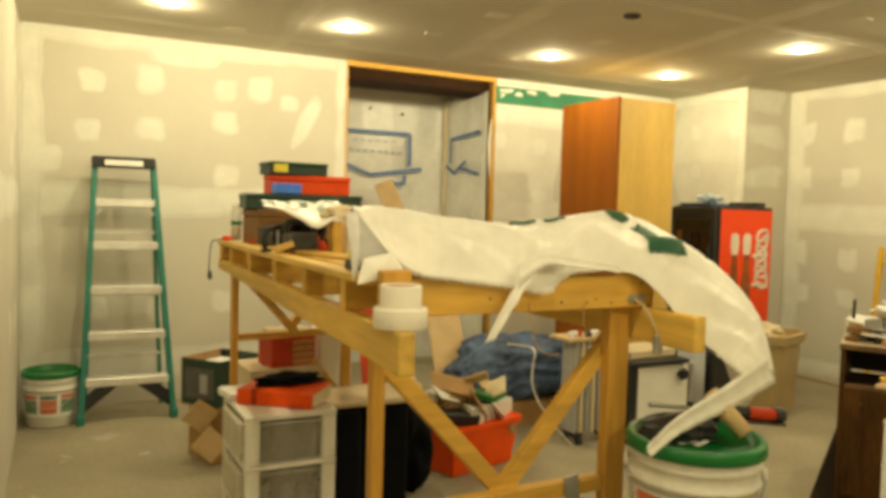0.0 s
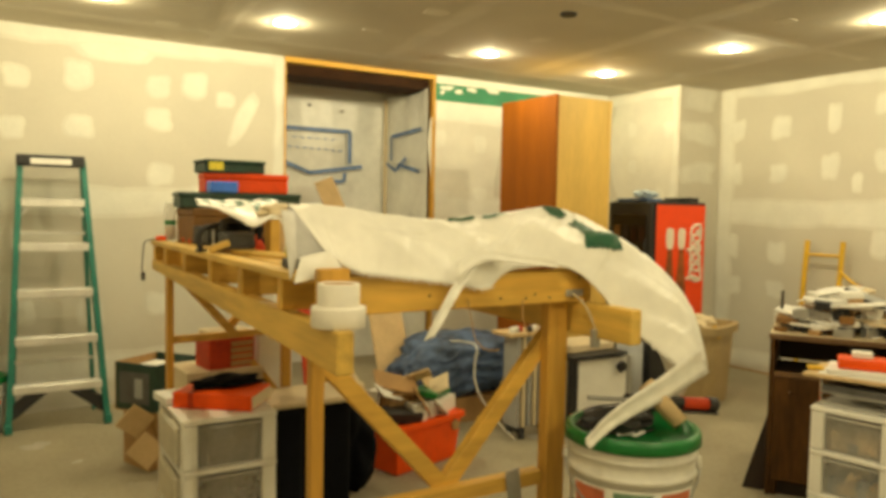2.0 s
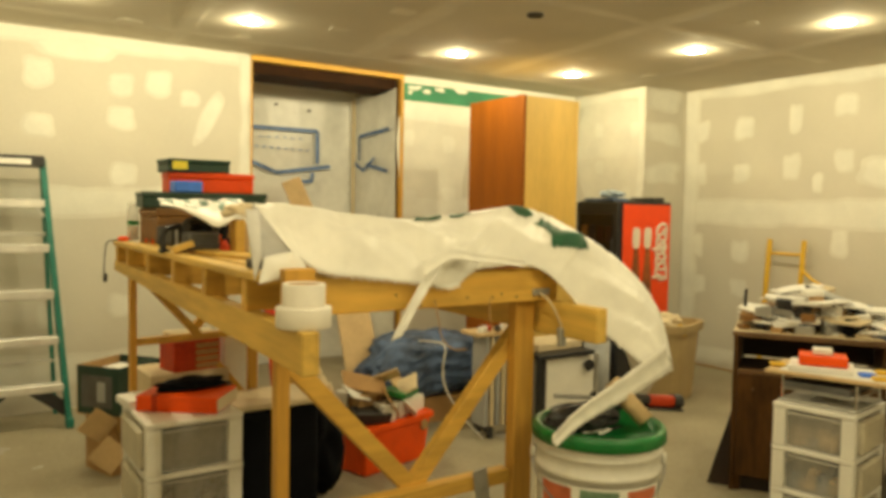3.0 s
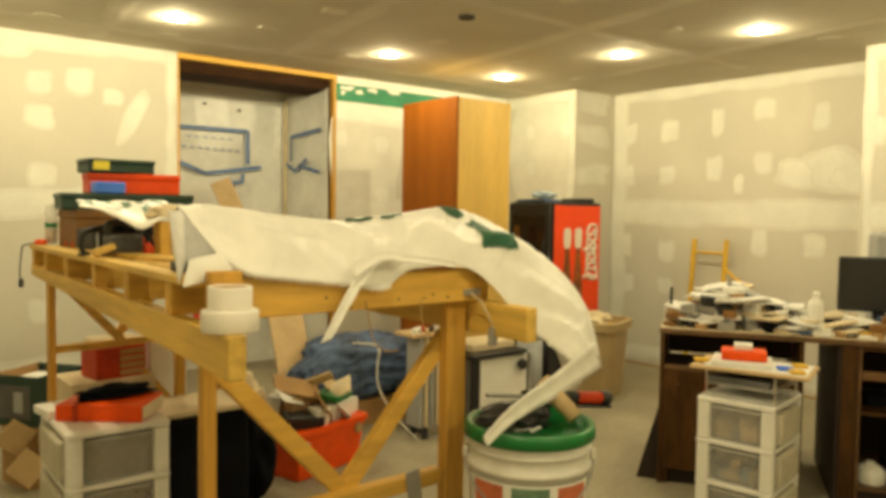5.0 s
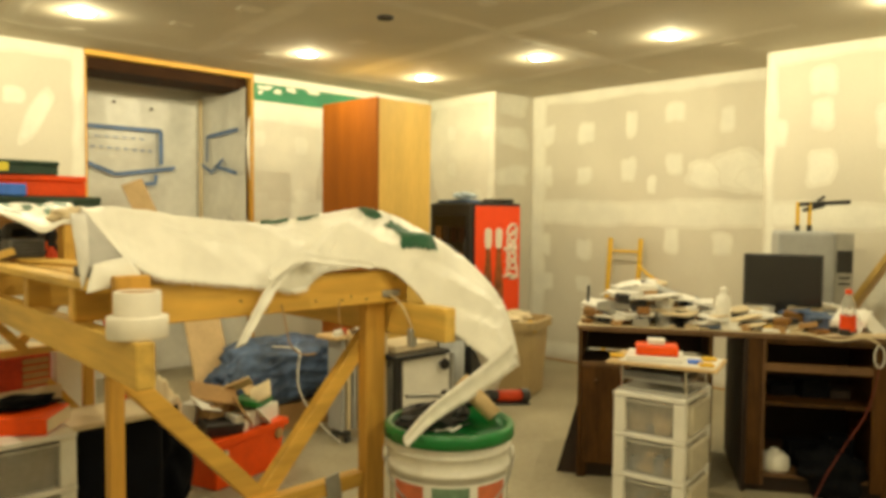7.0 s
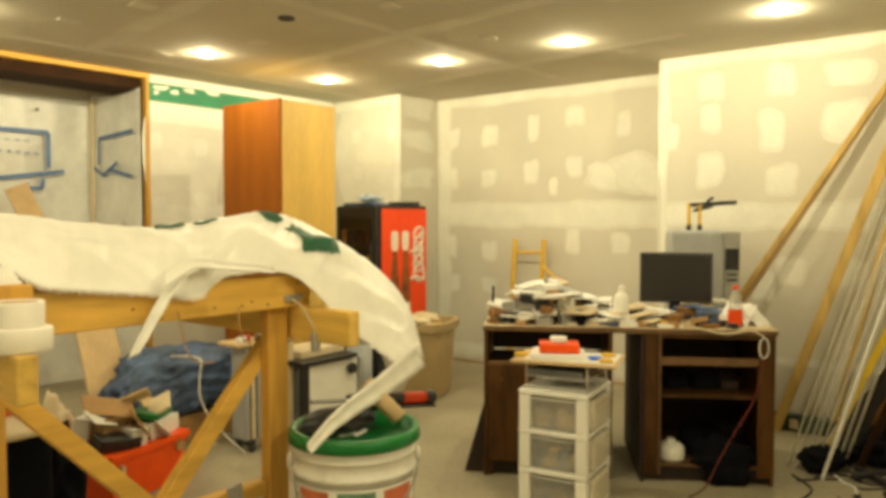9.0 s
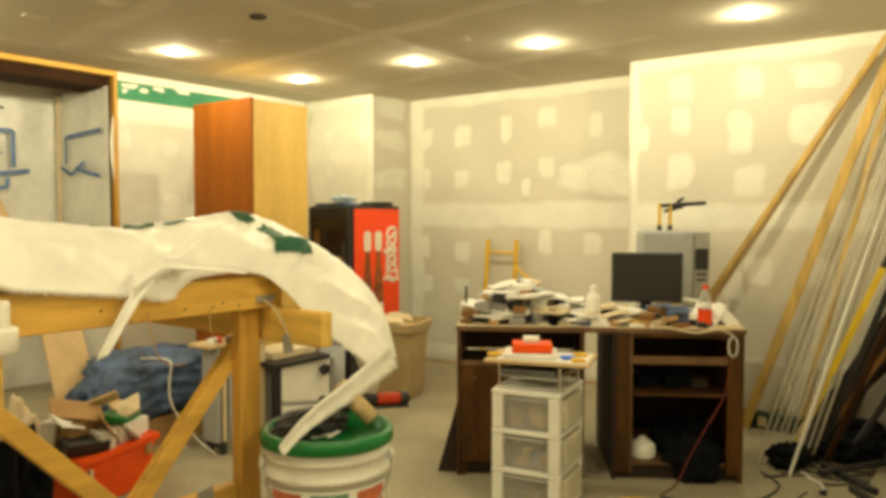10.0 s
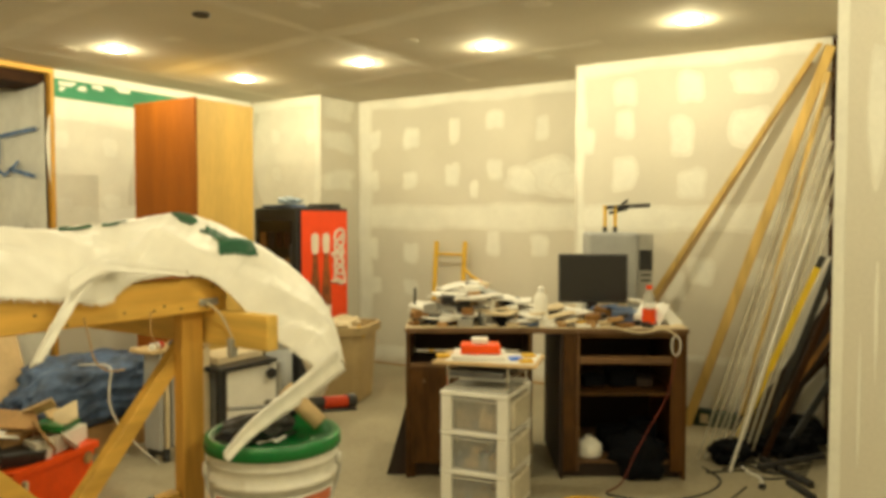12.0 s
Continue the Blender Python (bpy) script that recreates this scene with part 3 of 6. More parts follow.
part("block", boxed(0.630, 0.702, 1.515, 1.543, 1.1005, 1.213, 0.003), M_woodz, blk)

# ---- plastic sheeting heaped over the bench ----
NEAR = [(0.664, 1.575, 1.253), (0.728, 1.552, 1.206), (0.83, 1.55, 1.188), (0.982, 1.545, 1.168), (1.081, 1.54, 1.155), (1.167, 1.55, 1.195),
        (1.331, 1.54, 1.198), (1.395, 1.50, 1.155), (1.481, 1.43, 1.035), (1.543, 1.40, 0.984), (1.585, 1.37, 0.945)]
CREST = [(0.654, 1.78, 1.351), (0.773, 1.78, 1.346), (0.936, 1.78, 1.329), (1.113, 1.78, 1.322), (1.303, 1.78, 1.337), (1.456, 1.78, 1.358),
         (1.527, 1.70, 1.332), (1.617, 1.62, 1.27), (1.728, 1.55, 1.175), (1.765, 1.47, 1.06), (1.742, 1.40, 0.918)]
sheet = thing("plastic_sheeting", (1.15, 1.75, 1.2), "creased white plastic sheeting heaped over the bench", "plastic sheet")
near = curve_points(NEAR, 20)
crest = curve_points(CREST, 20)
FOLDS = [(0.02, 0.58, 0.26, 0.04, 0.024, 0.13), (0.24, 0.52, 0.40, 0.10, 0.020, 0.12), (0.36, 0.06, 0.47, 0.32, 0.030, 0.10), (0.47, 0.32, 0.60, 0.10, 0.030, 0.10),
         (0.60, 0.12, 0.76, 0.56, 0.022, 0.10), (0.70, 0.12, 0.95, 0.50, 0.020, 0.10), (0.08, 0.34, 0.40, 0.38, -0.014, 0.10), (0.80, 0.06, 0.97, 0.24, 0.014, 0.07)]
bm = bmesh.new()
rows = []
NV = 52
for i, (a, c) in enumerate(zip(near, crest)):
    s = i / (len(near) - 1)
    back = Vector((c.x + 0.10 * s, c.y + 0.02 + (0.40 - 0.30 * s) * min(1.0, s / 0.14), max(1.205, c.z - 0.12)) if s < 0.62 else (c.x + 0.02, c.y + 0.13, c.z - 0.16))
    col = []
    for j in range(NV + 1):
        v = j / NV
        if v < 0.62:
            q = v / 0.62
            p = a.lerp(c, q)
            bulge = math.sin(math.pi * q) * (0.03 if s < 0.7 else 0.022) * min(1.0, s / 0.12)
            p = p + Vector((0.15, -0.55, 0.8)) * bulge
        else:
            q = (v - 0.62) / 0.38
            p = c.lerp(back, q) + Vector((0, 0, 1)) * 0.025 * math.sin(math.pi * q)
        edge = min(1, v / 0.12) * (1 - max(0, 1 - abs(v - 0.62) / 0.1) * 0.75) * min(1.0, 0.1 + s / 0.06)
        w = 0.022 * noise.noise(Vector((p.x * 3.2 + p.y * 2.5, p.y * 6 - p.x, 4.0))) + 0.011 * noise.noise(Vector((p.x * 9 - p.z * 7, p.y * 7, p.z * 9)))
        for f0, g0, f1, g1, fh, fw in FOLDS:
            ex_, ey_ = (f1 - f0) * 2, g1 - g0
            tt = max(0.0, min(1.0, ((s - f0) * 2 * ex_ + (v - g0) * ey_) / (ex_ * ex_ + ey_ * ey_)))
            dd = math.hypot((s - f0) * 2 - ex_ * tt, v - g0 - ey_ * tt)
            w += fh * max(0.0, 1 - dd / fw) * (0.4 + 0.6 * math.sin(math.pi * tt))
        w += 0.006 * (1 - abs(noise.noise(Vector((p.x * 6 + p.z * 9, p.y * 3, 9.0)))) * 2)
        col.append(bm.verts.new(p + Vector((0.0, -0.35, 0.8)) * w * edge + Vector((0, 0, 0.004 * noise.noise(Vector((s * 60, 1, 0)))))))
    rows.append(col)
for p, q in zip(rows, rows[1:]):
    for j in range(NV):
        bm.faces.new((p[j], q[j], q[j + 1], p[j + 1]))
sh = part("main_sheet", bm, M_sheet, sheet, smooth=True)
sd = sh.modifiers.new("thickness", "SOLIDIFY")
sd.thickness = 0.0025


def ribbon(pts, wid, across, name, material, owner, amp=0.004, label=""):
    c = curve_points(pts, 8)
    b = bmesh.new()
    av = Vector(across).normalized()
    rr = []
    for i, p in enumerate(c):
        w = wid if not isinstance(wid, tuple) else wid[0] + (wid[1] - wid[0]) * i / (len(c) - 1)
        rr.append([b.verts.new(p + av * w * (k / 4 - 0.5) + Vector((0, -1, 0.5)) * amp * (noise.noise(Vector((i * 0.35, k * 0.6, wid if not isinstance(wid, tuple) else 7))) + 0.6 * abs(k - 2))) for k in range(5)])
    for p, q in zip(rr, rr[1:]):
        for k in range(4):
            b.faces.new((p[k], q[k], q[k + 1], p[k + 1]))
    o = part(name, b, material, owner, label, smooth=True)
    o.modifiers.new("thickness", "SOLIDIFY").thickness = 0.002
    return o


ribbon([(1.085, 1.555, 1.235), (1.02, 1.525, 1.205), (0.955, 1.51, 1.13), (0.895, 1.50, 1.045)], (0.06, 0.03), (0.9, -0.1, 0.35), "hanging_strip", M_sheet, sheet)
ribbon([(1.685, 1.372, 0.950), (1.60, 1.345, 0.936), (1.483, 1.338, 0.897), (1.381, 1.335, 0.866), (1.30, 1.33, 0.838), (1.222, 1.32, 0.800)], (0.085, 0.030), (-0.42, 0.0, 0.88), "folded_edge", M_sheet, sheet, 0.005)
ribbon([(1.30, 1.535, 1.205), (1.15, 1.53, 1.225), (1.06, 1.53, 1.235), (0.98, 1.52, 1.20)], (0.02, 0.045), (0.2, 0.5, 0.8), "turned_hem", M_sheet, sheet)
b = bmesh.new()
rf = random.Random(9)
for i in range(0, len(near) - 1):
    if 0.04 < i / len(near) < 0.42 or i / len(near) > 0.86:
        for k in range(3):
            p = near[i].lerp(near[i + 1], k / 3)
            beam(p + Vector((0, -0.002, 0.003)), p + Vector((rf.uniform(-0.005, 0.005), -0.005, -rf.uniform(0.002, 0.009))), 0.0012, 0.0012, 0, bm=b)
tagged(part("frayed_threads", b, M_sheet, sheet, "frayed hem threads"), kind="stuff")
# grey inner face turned out at the end, and the printed green patches
def patch(name, corners, mt, label=""):
    """A creased four-cornered piece of film."""
    a, c, d, e = [Vector(q) for q in corners]
    b = bmesh.new()
    n = 12
    rr = []
    for i in range(n + 1):
        u = i / n
        row = []
        for k in range(n + 1):
            v = k / n
            p = a.lerp(c, u).lerp(e.lerp(d, u), v)
            p.y -= 0.010 * math.sin(math.pi * u) * math.sin(math.pi * v) + 0.006 * noise.noise(p * 22)
            row.append(b.verts.new(p))
        rr.append(row)
    for p, q in zip(rr, rr[1:]):
        for k in range(n):
            b.faces.new((p[k], q[k], q[k + 1], p[k + 1]))
    o = part(name, b, mt, sheet, label, smooth=True)
    o.modifiers.new("thickness", "SOLIDIFY").thickness = 0.002


patch("turned_end", [(0.573, 1.60, 1.338), (0.612, 1.63, 1.338), (0.604, 1.575, 1.232), (0.582, 1.562, 1.186)], M_greyl, "pale grey inner side of the sheeting")
patch("grey_inner_fold", [(0.606, 1.625, 1.337), (0.657, 1.772, 1.347), (0.670, 1.578, 1.250), (0.603, 1.568, 1.226)], M_grey, "grey inner side of the sheeting")
patch("hanging_corner", [(0.603, 1.560, 1.236), (0.672, 1.562, 1.250), (0.700, 1.548, 1.204), (0.584, 1.545, 1.180)], M_sheet)


def on_sheet(outline, name):
    """A printed shape that follows the sheet."""
    b = bmesh.new()
    n = len(rows_co) - 1
    grid = {}
    for i in range(n):
        for j in range(NV):
            u, v = (i + 0.5) / n, (j + 0.5) / NV
            if inside(u, v, outline):
                q = []
                for ii, jj in ((i, j), (i + 1, j), (i + 1, j + 1), (i, j + 1)):
                    if (ii, jj) not in grid:
                        grid[ii, jj] = b.verts.new(rows_co[ii][jj] + Vector((-0.2, -0.7, 0.7)) * 0.0035)
                    q.append(grid[ii, jj])
                b.faces.new(q)
    return part(name, b, M_printg, sh, "dark green printed patch", smooth=True)


def inside(u, v, poly):
    hit = False
    for (x0, y0), (x1, y1) in zip(poly, poly[1:] + poly[:1]):
        if (y0 > v) != (y1 > v) and u < (x1 - x0) * (v - y0) / (y1 - y0) + x0:
            hit = not hit
    return hit


rows_co = [[chain(sh) @ sh.data.vertices[i * (NV + 1) + j].co for j in range(NV + 1)] for i in range(len(near))]


on_sheet([(0.562, 0.385), (0.578, 0.41), (0.578, 0.49), (0.60, 0.46), (0.63, 0.41), (0.668, 0.385), (0.70, 0.385), (0.715, 0.34), (0.69, 0.245), (0.655, 0.17), (0.632, 0.15), (0.618, 0.24), (0.60, 0.33)], "printed_patch")
on_sheet([(0.49, 0.60), (0.50, 0.64), (0.54, 0.60), (0.562, 0.50), (0.548, 0.44), (0.52, 0.49)], "printed_patch")
on_sheet([(0.30, 0.57), (0.30, 0.64), (0.345, 0.64), (0.345, 0.58)], "printed_patch")
on_sheet([(0.36, 0.58), (0.36, 0.64), (0.40, 0.64), (0.40, 0.59)], "printed_patch")

# printed bag over the tools at the far end
bag = thing("printed_plastic_bag", (0.85, 2.3, 1.30), "crumpled white and green printed plastic bag", "plastic bag")
b = bmesh.new()
g = []
for i in range(25):
    row = []
    for j in range(13):
        u, v = i / 24, j / 12
        x = 0.565 + 0.34 * u
        y = 2.30 + 0.30 * v * min(1.0, 0.12 + 2.2 * u) + 0.05 * u
        dip = 0.062 * math.exp(-((u - 0.52) / 0.26) ** 2) + 0.03 * max(0.0, u - 0.7)
        z = 1.346 - dip * (1 - v) ** 1.3 + 0.018 * v + 0.014 * noise.noise(Vector((u * 5, v * 4, 2.2))) * min(1.0, u * 4)
        row.append(b.verts.new((x, y, z)))
    g.append(row)
for p, q in zip(g, g[1:]):
    for j in range(12):
        f = b.faces.new((p[j], q[j], q[j + 1], p[j + 1]))
        k = noise.noise(Vector((f.calc_center_median().x * 24, f.calc_center_median().y * 20, 5)))
        f.material_index = 1 if k > 0.02 and j > 4 else 0
bo = part("bag", b, [M_sheet, M_printg], bag, smooth=True)
bo.modifiers.new("thickness", "SOLIDIFY").thickness = 0.003


# ---- stepladder by the north wall ----
ladder = thing("stepladder", (0.40, 4.97, 0), "green fibreglass stepladder with bright aluminium steps", "ladder")


def rail_at(z, side):
    """Centre of a front rail at height z."""
    s = z / 1.6
    return Vector(((0.135 + 0.085 * s) if side < 0 else (0.665 - 0.110 * s), 4.97 + 0.22 * s, z))


for sd_ in (-1, 1):
    rail = part("rail", beam(rail_at(0.012, sd_), rail_at(1.60, sd_), 0.033, 0.075, 0.003, up=(0, -1, 0.14)), M_teal, ladder)
    part("foot", boxed(rail_at(0, sd_).x - 0.022, rail_at(0, sd_).x + 0.022, 4.925, 5.01, 0, 0.06, 0.006), M_teal, ladder)
    a = rail_at(0.10, sd_)
    c = rail_at(0.24, sd_) + Vector((-sd_ * 0.17, 0.0, 0))
    part("corner_brace", beam(a, c, 0.075, 0.02, 0.003, up=(0, -1, 0.2)), M_black, ladder, "black corner brace")
    part("rear_rail", beam((0.17 if sd_ < 0 else 0.63, 5.33, 0), rail_at(1.56, sd_) + Vector((-sd_ * 0.0, 0.07, 0)), 0.022, 0.035, 0.003, up=(0, -1, 0.1)), M_teal, ladder)
for z in (0.252, 0.528, 0.805, 1.078, 1.344):
    a, c = rail_at(z, -1), rail_at(z, 1)
    part("step", boxed(a.x + 0.012, c.x - 0.012, a.y - 0.042, a.y + 0.045, z - 0.032, z + 0.016, 0.004), M_alu, ladder)
    if z > 1.2:
        part("knee_brace", beam((a.x + 0.012, a.y, z - 0.085), (a.x + 0.06, a.y, z - 0.025), 0.02, 0.02, 0.002), M_alu, ladder)
        part("knee_brace", beam((c.x - 0.012, a.y, z - 0.085), (c.x - 0.06, a.y, z - 0.025), 0.02, 0.02, 0.002), M_alu, ladder)
for z in (0.35, 0.75, 1.15):
    part("rear_bar", beam((0.18, 5.33 - 0.09 * z, z), (0.62, 5.33 - 0.09 * z, z), 0.02, 0.02, 0.002), M_alu, ladder)
top = part("top_cap", boxed(0.20, 0.565, 5.12, 5.29, 1.555, 1.622, 0.01, 2), M_black, ladder, "dark plastic top cap")
part("label_plate", boxed(0.27, 0.49, 5.1135, 5.1185, 1.565, 1.60, 0.002), M_alu, top)


# ---- joint compound pails ----
def arc_patch(name, r, a0, a1, z0, z1, m, material, owner, taper=0.0):
    b = bmesh.new()
    n = max(3, int(abs(a1 - a0) / 8))
    lo, hi = [], []
    for i in range(n + 1):
        a = radians(a0 + (a1 - a0) * i / n)
        lo.append(b.verts.new(m @ Vector(((r + taper * z0) * math.cos(a), (r + taper * z0) * math.sin(a), z0))))
        hi.append(b.verts.new(m @ Vector(((r + taper * z1) * math.cos(a), (r + taper * z1) * math.sin(a), z1))))
    for i in range(n):
        b.faces.new((lo[i], lo[i + 1], hi[i + 1], hi[i]))
    return part(name, b, material, owner, smooth=True)


M_lblg = mat("label_green", (0.16, 0.27, 0.18), 0.5, scale=12, var=0.25, bump=0)
M_lblr = mat("label_red", (0.60, 0.16, 0.07), 0.5, scale=12, var=0.15, bump=0)


def pail(x, y, z0, r, h, turn, label, lid=True, handle=True):
    p = thing("compound_pail", (x, y, z0), label, "pail", "joint compound pails", rz=turn)
    I4 = Matrix.Identity(4)
    rb = r * 0.88
    part("bucket", lathe([(0, 0.004), (rb - 0.01, 0.0), (rb, 0.01), (r * 0.955, h - 0.086), (r * 0.99, h - 0.083), (r * 0.99, h - 0.074), (r * 0.96, h - 0.072), (r * 0.965, h - 0.040), (r * 0.985, h - 0.038), (r * 0.985, h - 0.030), (r * 0.97, h - 0.028), (r * 0.975, h)], 44, I4, cap=False), M_pail, p, local=True, smooth=True)
    tp = (r * 0.955 - rb) / (h - 0.11)
    base = rb + 0.0025
    for a0, mt in ((-150, M_lblg), (-108, M_lblr), (-66, M_lblg)):
        for k, (z0_, z1_) in enumerate(((0.09, 0.17), (0.175, h - 0.105))):
            q = [M_lblg, M_lblr][(k + (mt is M_lblr)) % 2]
            o = arc_patch("label_panel", base, a0, a0 + 34, z0_, z1_, I4, q, None, tp)
            o.parent = p
    o = arc_patch("label_panel", base - 0.0008, -156, -26, 0.07, h - 0.098, I4, M_paperw, None, tp)
    o.parent = p
    if lid:
        part("lid", lathe([(0, h - 0.006), (r * 0.88, h - 0.006), (r * 0.905, h + 0.020), (r * 0.94, h + 0.024), (r * 1.01, h + 0.023), (r * 1.035, h + 0.015), (r * 1.04, h - 0.008), (r * 1.02, h - 0.010)], 48, I4, cap=False), M_lid, p, "green snap-on lid", local=True, smooth=True)
    if handle:
        for s in (-1, 1):
            part("handle_lug", lathe([(0, 0.014), (0.018, 0.012), (0.022, 0)], 14, Matrix.Translation((s * r * 0.97, 0, h - 0.065)) @ pose(0, 0, 0, 0, 90 * s, 0)), M_pail, p, local=True, smooth=True)
        pts = [(r * 1.02 * math.cos(a), -0.012 - r * 0.30 * math.sin(a) - r * 0.75 * math.sin(a) ** 2, h - 0.065 - 0.11 * math.sin(a)) for a in [math.pi * i / 18 for i in range(19)]]
        part("bail", tube(pts, 0.003, 6), M_steel, p, local=True, smooth=True)
    return p


pail(-0.02, 5.08, 0, 0.158, 0.305, -5, "white joint compound pail with green lid by the ladder")
pail(1.45, 1.395, 0.0, 0.166, 0.375, 30, "white joint compound pail under another pail", lid=True, handle=False)
pail(1.45, 1.395, 0.401, 0.166, 0.375, -42, "white compound pail with green lid and tools on it")

# tube, caulking gun and a steel mixer resting on the pail lid
ct = thing("cardboard_tube", (1.54, 1.36, 0.79), "brown cardboard tube lying on the pail lid", "tube")
part("tube_wall", lathe([(0.019, -0.055), (0.0225, -0.055), (0.0225, 0.075), (0.019, 0.075), (0.019, -0.05)], 24, look((1.505, 1.335, 0.852), (1.522, 1.300, 0.815)), cap=False), M_cardl, ct, smooth=True)
cg = thing("caulking_gun", (1.74, 1.46, 0.82), "red and black caulking gun across the pail lid", "caulking gun")
part("cradle", beam((1.50, 1.49, 0.815), (1.815, 1.43, 0.776), 0.045, 0.008, 0.003), M_black, cg)
part("cartridge", tube([(1.52, 1.487, 0.834), (1.70, 1.452, 0.812)], 0.017, 16), M_black, cg)
part("red_grip", tube([(1.70, 1.452, 0.812), (1.785, 1.436, 0.802)], 0.018, 16), M_redm, cg, "dark red grip")
part("collar", tube([(1.785, 1.436, 0.802), (1.815, 1.430, 0.798)], 0.021, 16), M_black, cg)
part("rod", tube([(1.40, 1.510, 0.849), (1.52, 1.487, 0.834)], 0.006, 8), M_steel, cg)
mx = thing("paint_tray", (1.45, 1.45, 0.81), "black plastic wrapped tool on the pail lid", "tool")
b = bmesh.new()
bmesh.ops.create_icosphere(b, subdivisions=3, radius=1)
for v in b.verts:
    v.co = Vector((v.co.x * 0.11, v.co.y * 0.075, v.co.z * 0.034)) * (1 + 0.3 * noise.noise(v.co * 2.3))
    v.co += Vector((1.45, 1.45, 0.800))
part("wrapped_body", b, M_black, mx)
for k_, (x_, y_) in enumerate(((1.40, 1.40), (1.47, 1.385), (1.43, 1.37))):
    part("loose_tie", beam((x_, y_, 0.7765), (x_ + 0.05, y_ + 0.012 * (k_ - 1), 0.7785), 0.012, 0.004, 0.001), [M_white, M_black, M_paperw][k_], mx)

# ---- tall cabinet, freestanding ----
cab = thing("tall_cabinet", (3.77, 4.5, 0), "tall cabinet with cherry veneer side and bare pale back", "cabinet")
part("side_panel", boxed(3.50, 3.522, 4.20, 4.86, 0, 2.172, 0.002), M_cherry, cab, "cherry red veneered side")
part("back_panel", boxed(3.523, 4.03, 4.203, 4.22, 0.02, 2.165, 0.002), M_maple, cab, "bare yellowish back board")
part("side_panel", boxed(4.008, 4.03, 4.222, 4.86, 0, 2.165, 0.002), M_maple, cab)
part("top_panel", boxed(3.523, 4.007, 4.222, 4.86, 2.145, 2.165, 0.002), M_maple, cab)
part("front_door", boxed(3.523, 4.007, 4.84, 4.86, 0.05, 2.143, 0.002), M_cherry, cab)
part("plinth", boxed(3.523, 4.007, 4.24, 4.82, 0, 0.02, 0.0), M_cherry, cab)
part("corner_chip", beam((3.998, 4.2005, 1.90), (4.022, 4.2005, 2.163), 0.004, 0.020, 0.001, up=(1, 0, 0)), M_maplez, cab, "darker torn corner strip")

# ---- drinks cooler ----
cool = thing("drinks_cooler", (4.58, 4.24, 0), "black drinks cooler with a red decal side and glass door", "cooler")
part("body", boxed(4.31, 4.86, 4.0, 4.47, 0.02, 1.43, 0.012, 2), M_black, cool)
for x in (4.36, 4.81):
    for y in (4.05, 4.42):
        part("foot", lathe([(0.02, 0), (0.02, 0.022)], 12, Matrix.Translation((x, y, 0))), M_black, cool)
decal = part("side_decal", boxed(4.318, 4.852, 3.994, 3.999, 0.10, 1.405, 0.001), M_red, cool, "bright red printed side panel")
M_cola = mat("brown_bottle_print", (0.12, 0.02, 0.008), 0.4, scale=8, var=0.2, bump=0)
M_wprint = mat("white_print", (0.78, 0.68, 0.58), 0.4, scale=8, var=0.05, bump=0)


def bottle_print(cx, owner):
    flat = Matrix.Translation((cx, 3.9928, 0)) @ Matrix.Diagonal((1, 0.03, 1, 1))
    part("printed_bottle", lathe([(0.0, 0.30), (0.052, 0.31), (0.058, 0.36), (0.053, 0.55), (0.060, 0.72), (0.048, 0.83), (0.030, 0.97), (0.024, 1.05), (0.022, 1.07)], 20, flat, cap=False), M_amber, owner, "amber printed bottle")
    part("printed_label", lathe([(0.0575, 0.50), (0.0565, 0.55), (0.061, 0.66)], 20, flat, cap=False), M_wprint, owner)
    part("printed_collar", lathe([(0.026, 1.071), (0.040, 1.10), (0.044, 1.18), (0.038, 1.22), (0.0, 1.235)], 20, flat, cap=False), M_wprint, owner)


bottle_print(4.465, decal)
bottle_print(4.592, decal)
# script logo reduced to a flowing white band
pts = [(4.745 + 0.055 * math.cos(i * 0.30), 3.991, 0.85 + 0.40 * i / 110 - 0.045 * math.sin(i * 0.30)) for i in range(111)]
part("white_flourish", tube(pts, 0.0125, 6), M_wprint, decal)
pts = [(4.795 + 0.018 * math.sin(i * 0.26 + 1.0), 3.9908, 0.82 + 0.40 * i / 24) for i in range(25)]
part("white_flourish", tube(pts, 0.011, 6), M_wprint, decal)
for z, w in ((0.84, 0.10), (1.06, 0.11)):
    part("white_flourish", tube([(4.70 - w / 2, 3.9912, z), (4.73, 3.9912, z + 0.02), (4.74 + w / 2, 3.9912, z - 0.01)], 0.014, 6), M_wprint, decal)
door = part("glass_door", boxed(4.278, 4.309, 4.012, 4.46, 0.06, 1.42, 0.006), M_black, cool)
part("pane", boxed(4.2735, 4.277, 4.06, 4.41, 0.15, 1.33, 0.001), M_glassdk, door, "dark glass pane")
part("handle", tube([(4.262, 4.05, 0.75), (4.25, 4.045, 0.8), (4.25, 4.045, 1.1), (4.262, 4.05, 1.15)], 0.008, 8), M_black, door)
# flattened shapes before the pane, dim browns painting the glass's dull reflection
for i, z in enumerate((0.40, 0.66, 0.92, 1.12)):
    for k in range(4):
        part("reflection_can", lathe([(0.028, 0), (0.031, 0.005), (0.031, 0.11), (0.026, 0.12)], 12, Matrix.Translation((4.271, 4.10 + 0.085 * k, z)) @ Matrix.Diagonal((0.03, 1, 1, 1))), [M_dkwood, M_inside, M_casewood, M_dkwood][(i + k) % 4], door)
